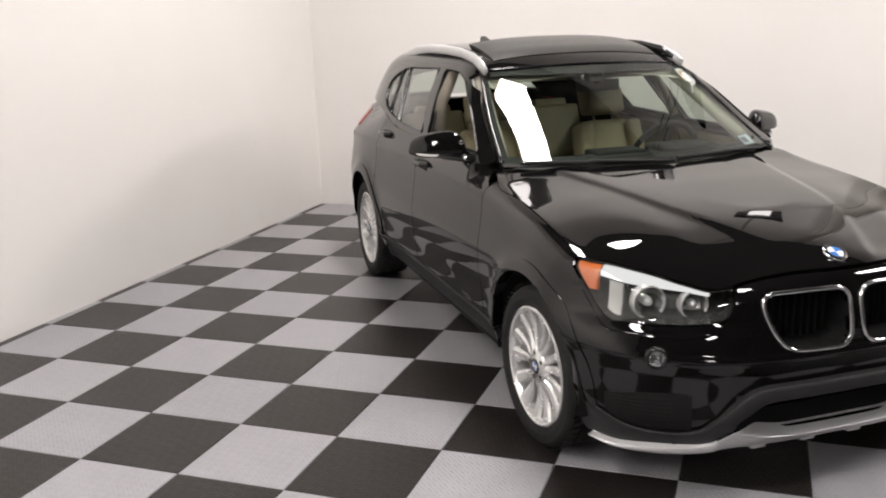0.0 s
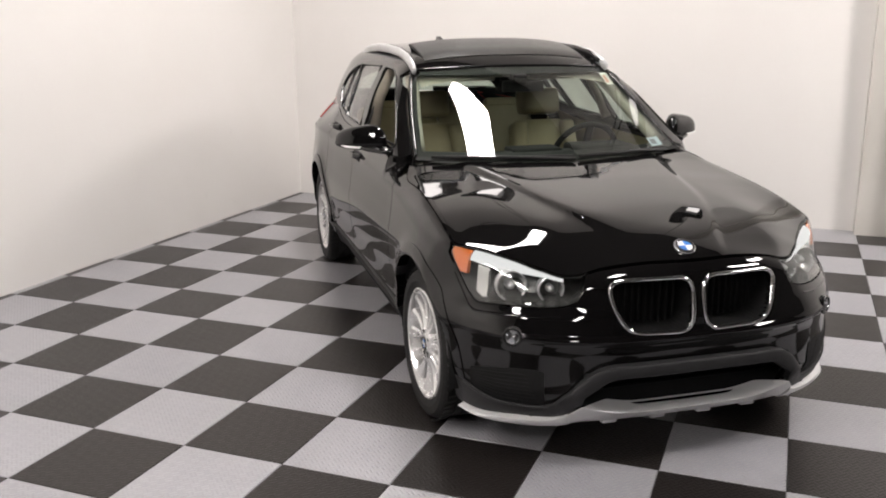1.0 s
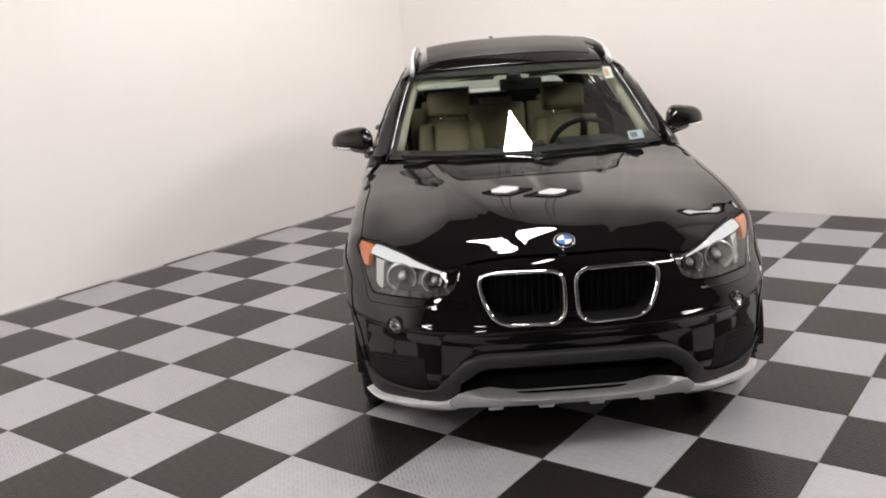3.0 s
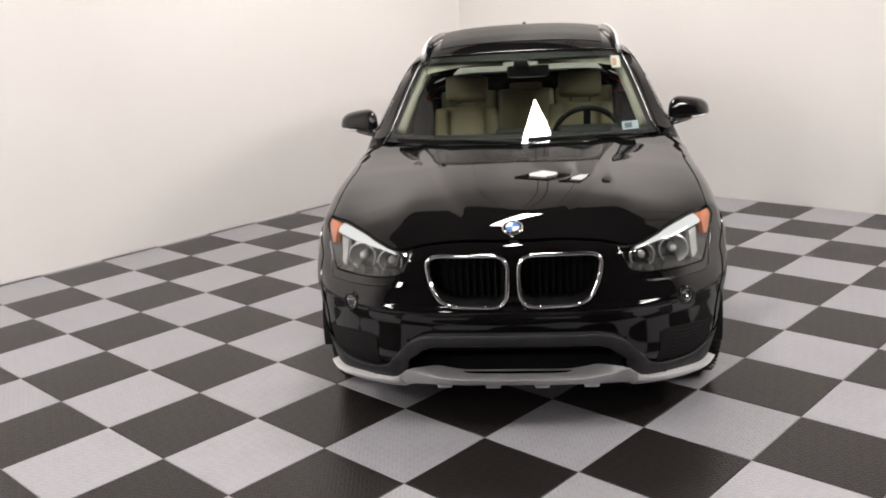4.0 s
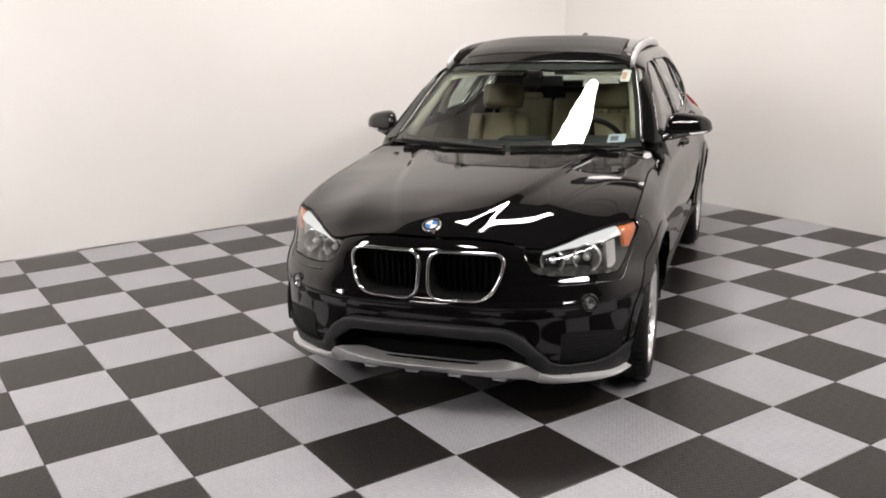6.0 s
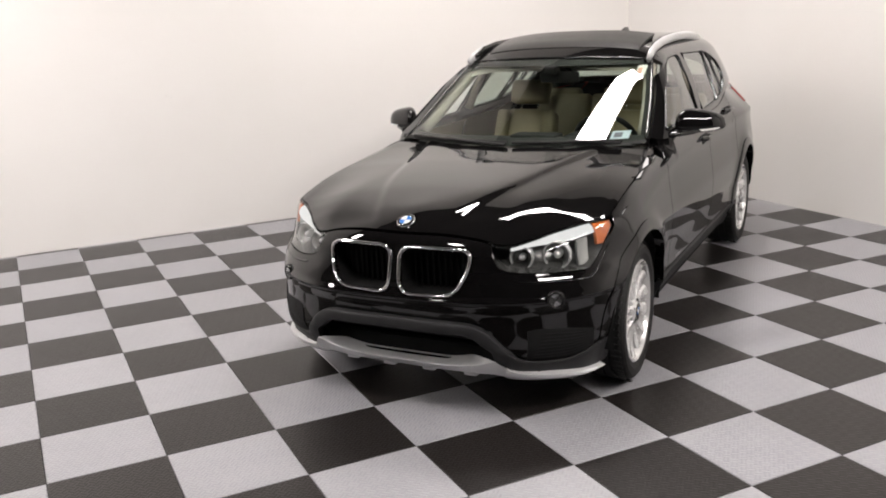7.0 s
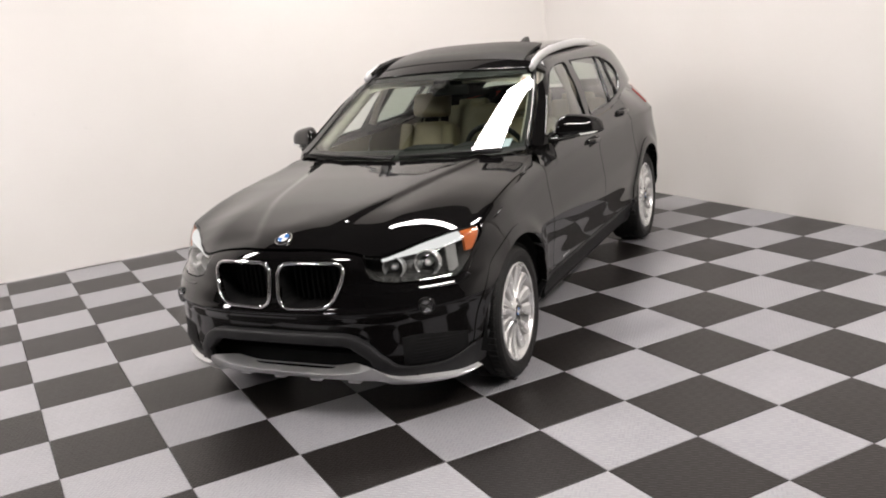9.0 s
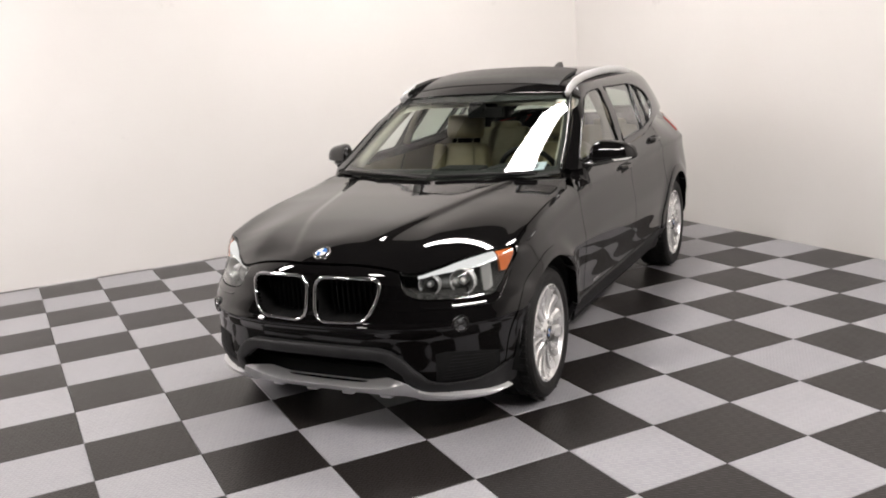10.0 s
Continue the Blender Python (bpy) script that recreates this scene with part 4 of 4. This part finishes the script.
prof = [(-2.66, 0.0), (-2.72, 0.022), (-2.785, 0.042), (-2.82, 0.042), (-2.83, 0.0)]
a = [bm.verts.new((x, 0.018 - 0.2 * h, fz - 0.004 + h)) for x, h in prof]
b = [bm.verts.new((x, -0.018 + 0.2 * h, fz - 0.004 + h)) for x, h in prof]
bm.faces.new(a)
bm.faces.new(b[::-1])
for k in range(5):
    bm.faces.new((a[k], b[k], b[(k + 1) % 5], a[(k + 1) % 5]))
part("antenna_fin", bm, PAINT, roof, "small black antenna fin", False)

# rear window
Y, UU = grid(np.linspace(-1, 1, 41), np.linspace(0, 1, 20))
zz = 1.13 + 0.25 * UU
rp = solve(np.stack([0 * Y - 2.4, Y * (0.62 - 0.3 * (zz - 1.1)), zz], -1), np.array([-1.0, 0, 0]), 0.3, 1.6, cabin)
ob = part("rear_window", shell(rp, cabin, 0.0), SIDE_GLASS, CAR, "tinted rear window")
ob.visible_shadow = True

# scuttle, wipers
bm = bmesh.new()
Y, UU = grid(np.linspace(-0.70, 0.70, 41), np.linspace(0, 1, 6))
cx0 = -0.455 - 0.255 * (Y / 0.735) ** 2
sc = np.stack([cx0 + 0.02 - 0.10 * UU, Y, 0.985 + 0.018 * UU - 0.02 * (Y / 0.7) ** 2], -1)
part("scuttle", shell(sc, lambda x, y, z: z, 0.02), PLASTIC, CAR, "matt black plastic scuttle panel")
for ends in ((-0.64, -0.36, 0.02), (0.05, 0.34, 0.60)):
    pts = [(float(windscreen_x(y, 1.024)) + 0.022, y, 1.024) for y in ends]
    bm = bmesh.new()
    tube(bm, [Vector(pts[0]).lerp(Vector(pts[1]), t / 6) if t <= 6 else Vector(pts[1]).lerp(Vector(pts[2]), t / 6 - 1) for t in range(13)], 0.0085, 6)
    wiper = part("wiper", bm, RUBBER, CAR, "black windscreen wiper", False)
    bm = bmesh.new()
    tube(bm, [Vector(pts[1]) + Vector((0, 0, 0.006)), Vector(pts[2]) + Vector((0.03, 0, -0.008))], 0.007, 6)
    part("wiper_arm", bm, PLASTIC, wiper, smooth=False)
# stickers on the glass
for y, z, w, h, stuff, label in ((0.540, 1.338, 0.050, 0.060, (PAPER, PINK_PAPER), "white windscreen sticker with a pink print"), (0.575, 1.046, 0.086, 0.034, (BLUE_PAPER, GREY_PRINT), "pale blue windscreen sticker")):
    Y, Z = grid(np.linspace(y - w / 2, y + w / 2, 5), np.linspace(z - h / 2, z + h / 2, 4))
    st = part("sticker", shell(screen(Y, Z, -0.004), cabin, 0.0), stuff[0], CAR, label)
    Y, Z = grid(np.linspace(y - w * 0.36, y + w * 0.1, 4), np.linspace(z - h * 0.3, z + h * 0.3, 3))
    part("sticker_print", shell(screen(Y, Z, -0.0028), cabin, 0.0), stuff[1], st)

# floor pan and wheel wells keep daylight out of the body
bm = bmesh.new()
box(bm, -2.35, -0.42, -0.80, 0.80, 0.215, 0.34)
box(bm, -3.35, -3.16, -0.66, 0.66, 0.28, 0.8)
box(bm, -3.16, 0.40, -0.55, 0.55, 0.24, 0.34)
box(bm, 0.40, 0.60, -0.60, 0.60, 0.21, 0.30)
box(bm, -0.56, -0.52, -0.72, 0.72, 0.34, 0.90)
box(bm, -3.16, -2.30, -0.60, 0.60, 0.34, 0.72)
box(bm, -0.45, 0.42, -0.58, 0.58, 0.34, 0.72)
part("underbody", bm, DARK, CAR, "dark underbody", False)
for wx in (0.0, -WHEEL_BASE):
    bm = bmesh.new()
    prof = [(ARCH + 0.004, 0.86), (ARCH + 0.004, 0.58), (0.10, 0.58)]
    rings = []
    for k in range(41):
        a = math.radians(-8 + 196 * k / 40)
        rings.append([bm.verts.new((wx + r * math.cos(a), y, WHEEL_Z + r * math.sin(a))) for r, y in prof])
    for a, b in zip(rings, rings[1:]):
        for i in range(2):
            bm.faces.new((a[i], a[i + 1], b[i + 1], b[i]))
    pair("wheel_well", bm, DARK, CAR)


# ---- wheels ----
def wheel_parts(owner):
    bm = bmesh.new()
    lathe(bm, [(0.232, 0.088), (0.240, 0.100), (0.270, 0.112), (0.300, 0.111), (0.311, 0.102), (0.3195, 0.086), (0.3210, 0.050), (0.3210, 0.046), (0.3150, 0.045), (0.3150, 0.040), (0.3210, 0.039), (0.3210, 0.004), (0.3150, 0.003), (0.3150, -0.003), (0.3210, -0.004), (0.3210, -0.039), (0.3150, -0.040), (0.3150, -0.045), (0.3210, -0.046), (0.3195, -0.086), (0.315, -0.104), (0.27, -0.112), (0.235, -0.098)], 96)
    for k in range(64):
        vs = set(bm.verts)
        box(bm, -0.0045, 0.0045, 0.052, 0.099, -0.002, 0.0028)
        turned(bm, [v for v in bm.verts if v not in vs], Matrix.Rotation(2 * math.pi * k / 64, 4, "Y") @ pose(0, 0, 0.3200, 6, 0, 0))
    part("tyre", bm, RUBBER, owner, "black low-profile tyre", False)
    bm = bmesh.new()
    lathe(bm, [(0.243, 0.094), (0.240, 0.104), (0.233, 0.107), (0.226, 0.102), (0.218, 0.085), (0.212, 0.02), (0.205, -0.09), (0.235, -0.095)], 80)
    spokes = 7
    for k in range(spokes):
        for s in (-1, 1):
            rows = []
            spin = Matrix.Rotation(2 * math.pi * k / spokes, 4, "Y")
            for t in np.linspace(0, 1, 9):
                r = 0.055 + 0.172 * t
                mid = s * (0.0125 + 0.0385 * t**1.2)
                half = 0.0105 + 0.0270 * t**1.4
                h = 0.094 - 0.016 * math.sin(math.pi * t) + 0.004 * t
                cross = ((-half, -0.045), (-half, -0.007), (-half * 0.55, 0), (half * 0.55, -0.003), (half, -0.012), (half, -0.045))
                rows.append([bm.verts.new(spin @ Vector((mid + c, h + d, r))) for c, d in cross])
            for a, b in zip(rows, rows[1:]):
                for i in range(5):
                    bm.faces.new((a[i], a[i + 1], b[i + 1], b[i]))
    rim_ob = part("rim", bm, ALLOY, owner, "silver multi-spoke alloy rim", False)
    bm = bmesh.new()
    lathe(bm, [(0.0001, 0.098), (0.034, 0.098), (0.037, 0.094), (0.062, 0.094), (0.070, 0.086), (0.072, 0.04)], 48)
    part("hub", bm, ALLOY, owner)
    bm = bmesh.new()
    lathe(bm, [(0.0001, 0.1005), (0.030, 0.1005), (0.033, 0.096)], 32)
    part("hub_cap", bm, GLOSS_BLACK, owner, "black hub cap")
    for q in range(4):
        bm = bmesh.new()
        arc = [(0.019 * math.cos(math.pi / 2 * (q + t / 5)), 0.019 * math.sin(math.pi / 2 * (q + t / 5))) for t in range(6)]
        bm.faces.new([bm.verts.new((x, 0.1012, y)) for x, y in [(0, 0)] + arc])
        part("cap_quarter", bm, BLUE if q % 2 else WHITE, owner, smooth=False)
    for k in range(5):
        a = 2 * math.pi * (k + 0.5) / 5
        bm = bmesh.new()
        lathe(bm, [(0.0001, 0.092), (0.007, 0.092), (0.009, 0.094)], 12)
        turned(bm, bm.verts[:], pose(0.052 * math.cos(a), 0.0025, 0.052 * math.sin(a)))
        part("wheel_bolt", bm, GLOSS_BLACK, owner)
    bm = bmesh.new()
    lathe(bm, [(0.07, 0.030), (0.165, 0.030), (0.165, 0.008), (0.07, 0.008)], 64, "y", True)
    part("brake_disc", bm, STEEL, owner, "steel brake disc", False)
    bm = bmesh.new()
    lathe(bm, [(0.07, -0.02), (0.21, -0.02)], 48)
    part("dust_shield", bm, DARK, owner, smooth=False)


def wheel_at(x, y, steer, spin):
    base = new("wheel")
    base.parent = CAR
    tagged(base, "black tyre on a silver multi-spoke alloy rim")
    base.matrix_basis = pose(x, y, WHEEL_Z, 0, 0, steer + (0 if y > 0 else 180)) @ pose(0, 0, 0, 0, spin, 0)
    return base


first_wheel = wheel_at(0.0, 0.757, 2, 10)
wheel_parts(first_wheel)
for wx, wy, st, sp in ((0.0, -0.757, 2, 33), (-WHEEL_BASE, 0.768, 0, 20), (-WHEEL_BASE, -0.768, 0, 4)):
    twin = copy_thing(first_wheel, pose(wx, wy, WHEEL_Z, 0, 0, st + (0 if wy > 0 else 180)) @ pose(0, 0, 0, 0, sp, 0))


# ---- cabin interior ----
def cushion(bm, x0, x1, y0, y1, z0, z1, r):
    box(bm, x0, x1, y0, y1, z0, z1, r, 4)


def front_seat(y):
    owner = new("seat")
    owner.parent = CAR
    tagged(owner, "beige leather front seat with a headrest")
    lean = pose(-1.58, y, 0.58, 0, -20, 0)
    bm = bmesh.new()
    cushion(bm, -1.62, -1.12, y - 0.25, y + 0.25, 0.48, 0.62, 0.05)
    part("cushion", bm, LEATHER, owner)
    bm = bmesh.new()
    cushion(bm, -0.07, 0.055, -0.15, 0.15, 0.0, 0.505, 0.05)
    turned(bm, bm.verts[:], lean)
    part("backrest", bm, LEATHER, owner)
    for s in (-1, 1):
        bm = bmesh.new()
        cushion(bm, -0.06, 0.095, -0.045, 0.045, 0.03, 0.49, 0.038)
        turned(bm, bm.verts[:], lean @ pose(0, s * 0.178, 0, s * 3, 0, 0))
        part("bolster", bm, LEATHER, owner)
    bm = bmesh.new()
    cushion(bm, -0.045, 0.05, -0.135, 0.135, 0.545, 0.705, 0.042)
    turned(bm, bm.verts[:], lean)
    part("headrest", bm, LEATHER, owner)
    for s in (-1, 1):
        bm = bmesh.new()
        tube(bm, [(0, s * 0.06, 0.49), (0, s * 0.06, 0.60)], 0.006, 8)
        turned(bm, bm.verts[:], lean)
        part("headrest_post", bm, CHROME, owner)


front_seat(0.36)
front_seat(-0.36)
owner = new("rear_bench")
owner.parent = CAR
tagged(owner, "beige leather rear bench with three headrests")
bm = bmesh.new()
cushion(bm, -2.50, -2.02, -0.62, 0.62, 0.52, 0.68, 0.05)
part("cushion", bm, LEATHER, owner)
for y in (-0.42, 0.0, 0.42):
    lean = pose(-2.50, y, 0.62, 0, -20, 0)
    bm = bmesh.new()
    cushion(bm, -0.07, 0.05, -0.205, 0.205, 0.0, 0.48, 0.04)
    turned(bm, bm.verts[:], lean)
    part("backrest", bm, LEATHER, owner)
    bm = bmesh.new()
    cushion(bm, -0.04, 0.04, -0.12, 0.12, 0.465, 0.525, 0.025)
    turned(bm, bm.verts[:], lean)
    part("headrest", bm, LEATHER, owner)
# dashboard
bm = bmesh.new()
prof = [(-0.68, 0.972), (-0.80, 0.990), (-0.92, 0.995), (-1.00, 0.975), (-1.05, 0.92), (-1.03, 0.80), (-0.98, 0.60), (-0.62, 0.60)]
a = [bm.verts.new((x, 0.70, z)) for x, z in prof]
b = [bm.verts.new((x, -0.70, z)) for x, z in prof]
for k in range(len(prof)):
    bm.faces.new((a[k], b[k], b[(k + 1) % len(prof)], a[(k + 1) % len(prof)]))
bm.faces.new(a)
bm.faces.new(b[::-1])
bmesh.ops.recalc_face_normals(bm, faces=bm.faces[:])
dash = part("dashboard", bm, DASH, CAR, "black soft dashboard", False)
bm = bmesh.new()
cushion(bm, -1.02, -0.80, 0.20, 0.54, 0.95, 1.018, 0.03)
part("binnacle", bm, DASH, dash, "black instrument hood")
bm = bmesh.new()
cushion(bm, -1.02, -0.86, -0.14, 0.14, 0.95, 1.008, 0.02)
part("screen_hood", bm, DASH, dash)
bm = bmesh.new()
cushion(bm, -1.75, -1.02, -0.11, 0.11, 0.40, 0.72, 0.03)
part("centre_console", bm, DASH, CAR, "black centre console")
bm = bmesh.new()
lathe(bm, [(0.185 + 0.016 * math.cos(a), 0.016 * math.sin(a)) for a in np.linspace(0, 2 * math.pi, 13)[:-1]], 48, "x", True)
m = pose(-1.10, 0.37, 0.935, 0, 24, 0)
turned(bm, bm.verts[:], m)
wheel_ob = part("steering_wheel", bm, DASH, CAR, "black leather steering wheel")
for a in (0, 180, 270):
    bm = bmesh.new()
    box(bm, -0.012, 0.012, -0.02, 0.02, 0.04, 0.18, 0.006)
    turned(bm, bm.verts[:], m @ Matrix.Rotation(radians(a + 90), 4, "X"))
    part("steering_spoke", bm, DASH, wheel_ob)
bm = bmesh.new()
lathe(bm, [(0.0001, -0.03), (0.05, -0.028), (0.07, -0.01), (0.07, 0.02)], 32, "x")
turned(bm, bm.verts[:], m)
part("airbag_cover", bm, DASH, wheel_ob)
bm = bmesh.new()
cushion(bm, -1.245, -1.21, -0.075, 0.165, 1.275, 1.338, 0.014)
rv = part("interior_mirror", bm, DASH, CAR, "black interior mirror")
bm = bmesh.new()
tube(bm, [(-1.215, 0.04, 1.325), (-1.20, 0.02, 1.36)], 0.02, 8)
part("mirror_sensor", box(bmesh.new(), -1.24, -1.15, -0.035, 0.045, 1.325, 1.375, 0.012), DASH, rv)
part("mirror_stalk", bm, DASH, rv)
for sign in (1, -1):
    bm = bmesh.new()
    cushion(bm, -0.075, 0.075, -0.20, 0.20, -0.011, 0.011, 0.009)
    turned(bm, bm.verts[:], pose(-1.355, sign * 0.30, 1.362, 0, 12, 0))
    part("sun_visor", bm, LINER, CAR, "folded light sun visor")
# headliner and inner door trims
X, Yl = grid(np.linspace(-1.22, -3.15, 30), np.linspace(-0.54, 0.54, 21))
lp = above(X, Yl, -0.035, cabin, 1.0, 1.8)
lp[..., 2] = np.minimum(lp[..., 2], 1.455)
part("headliner", shell(lp, cabin, 0.0), LINER, CAR, "light cloth headliner")
for x0, x1 in ((-1.60, -0.98), (-2.42, -1.62)):
    X, UU = grid(np.linspace(x0, x1, 24), np.linspace(0, 1, 12))
    pair("door_trim", shell(aside(X, 0.42 + (belt(X) - 0.445) * UU, -0.055), body, 0.0), LEATHER, CAR, "beige inner door trim")
zs = np.linspace(1.03, 1.375, 14)
inner = screen(screen_edge(zs) - 0.042, zs, -0.052)
bm = bmesh.new()
tube(bm, [Vector(p) + Vector((-0.02, 0.008, 0)) for p in inner], 0.036, 10)
pair("pillar_trim", bm, LINER, CAR, "light inner pillar trim")
bm = bmesh.new()
tube(bm, [(-1.58, 0.735, 1.08), (-1.63, 0.69, 1.22), (-1.66, 0.60, 1.38)], [0.05, 0.045, 0.04], 8, False, 0.5)
pair("pillar_trim", bm, PILLAR, CAR, "grey-beige inner pillar trim")
bm = bmesh.new()
box(bm, -3.10, -2.62, -0.58, 0.58, 0.95, 0.97, 0.005)
part("parcel_cover", bm, DASH, CAR, "black luggage cover", False)


# ---- floor ----
floor_ob = link_mesh("floor", box(bmesh.new(), WALL_X - 0.2, EAST_X + 0.2, SOUTH_Y - 0.2, WALL_Y + 0.2, -0.2, -0.012), SUB, False)
tagged(floor_ob, "checkerboard floor of silver and charcoal interlocking tiles", "floor", kind="structure")


def tile_mesh(name, w, l, mat):
    bm = bmesh.new()
    a, b, top = 0.0009, 0.0035, 0.0
    rings = []
    for inset, z in ((a, -0.012), (a, -0.0025), (b, top)):
        rings.append([bm.verts.new((x, y, z)) for x, y in ((inset, inset), (w - inset, inset), (w - inset, l - inset), (inset, l - inset))])
    for r0, r1 in zip(rings, rings[1:]):
        for k in range(4):
            bm.faces.new((r0[k], r0[(k + 1) % 4], r1[(k + 1) % 4], r1[k]))
    bm.faces.new(rings[-1])
    me = bpy.data.meshes.new(name)
    bm.to_mesh(me)
    bm.free()
    me.materials.append(mat)
    return me


tile_data = {}
rest = []
i0, i1 = math.floor(WALL_X / TILE), math.ceil(EAST_X / TILE)
j0, j1 = math.floor(SOUTH_Y / TILE), math.ceil(WALL_Y / TILE)
shown = 0
for j in range(j0, j1):
    for i in range(i0, i1):
        xa, xb = max(i * TILE, WALL_X), min((i + 1) * TILE, EAST_X)
        ya, yb = max(j * TILE, SOUTH_Y), min((j + 1) * TILE, WALL_Y)
        dark = (i + j) % 2
        if xb - xa < 0.02 or yb - ya < 0.02:
            continue
        if i < 8 and j >= 1 and shown < 300:
            key = (round(xb - xa, 4), round(yb - ya, 4), dark)
            if key not in tile_data:
                tile_data[key] = tile_mesh("tile", xb - xa, yb - ya, DARK_TILE if dark else LIGHT_TILE)
            t = new("tile", tile_data[key])
            t.location = (xa, ya, 0)
            t.parent = floor_ob
            shown += 1
        else:
            rest.append((xa, xb, ya, yb, dark))
bm = bmesh.new()
for xa, xb, ya, yb, dark in rest:
    vs = [bm.verts.new(p) for p in ((xa + 0.002, ya + 0.002, 0), (xb - 0.002, ya + 0.002, 0), (xb - 0.002, yb - 0.002, 0), (xa + 0.002, yb - 0.002, 0))]
    low = [bm.verts.new((v.co.x, v.co.y, -0.011)) for v in vs]
    f = bm.faces.new(vs)
    f.material_index = dark
    for k in range(4):
        s = bm.faces.new((low[k], low[(k + 1) % 4], vs[(k + 1) % 4], vs[k]))
        s.material_index = dark
far_tiles = link_mesh("tile_field", bm, [LIGHT_TILE, DARK_TILE], False)
far_tiles.parent = floor_ob
tagged(far_tiles, kind="stuff")
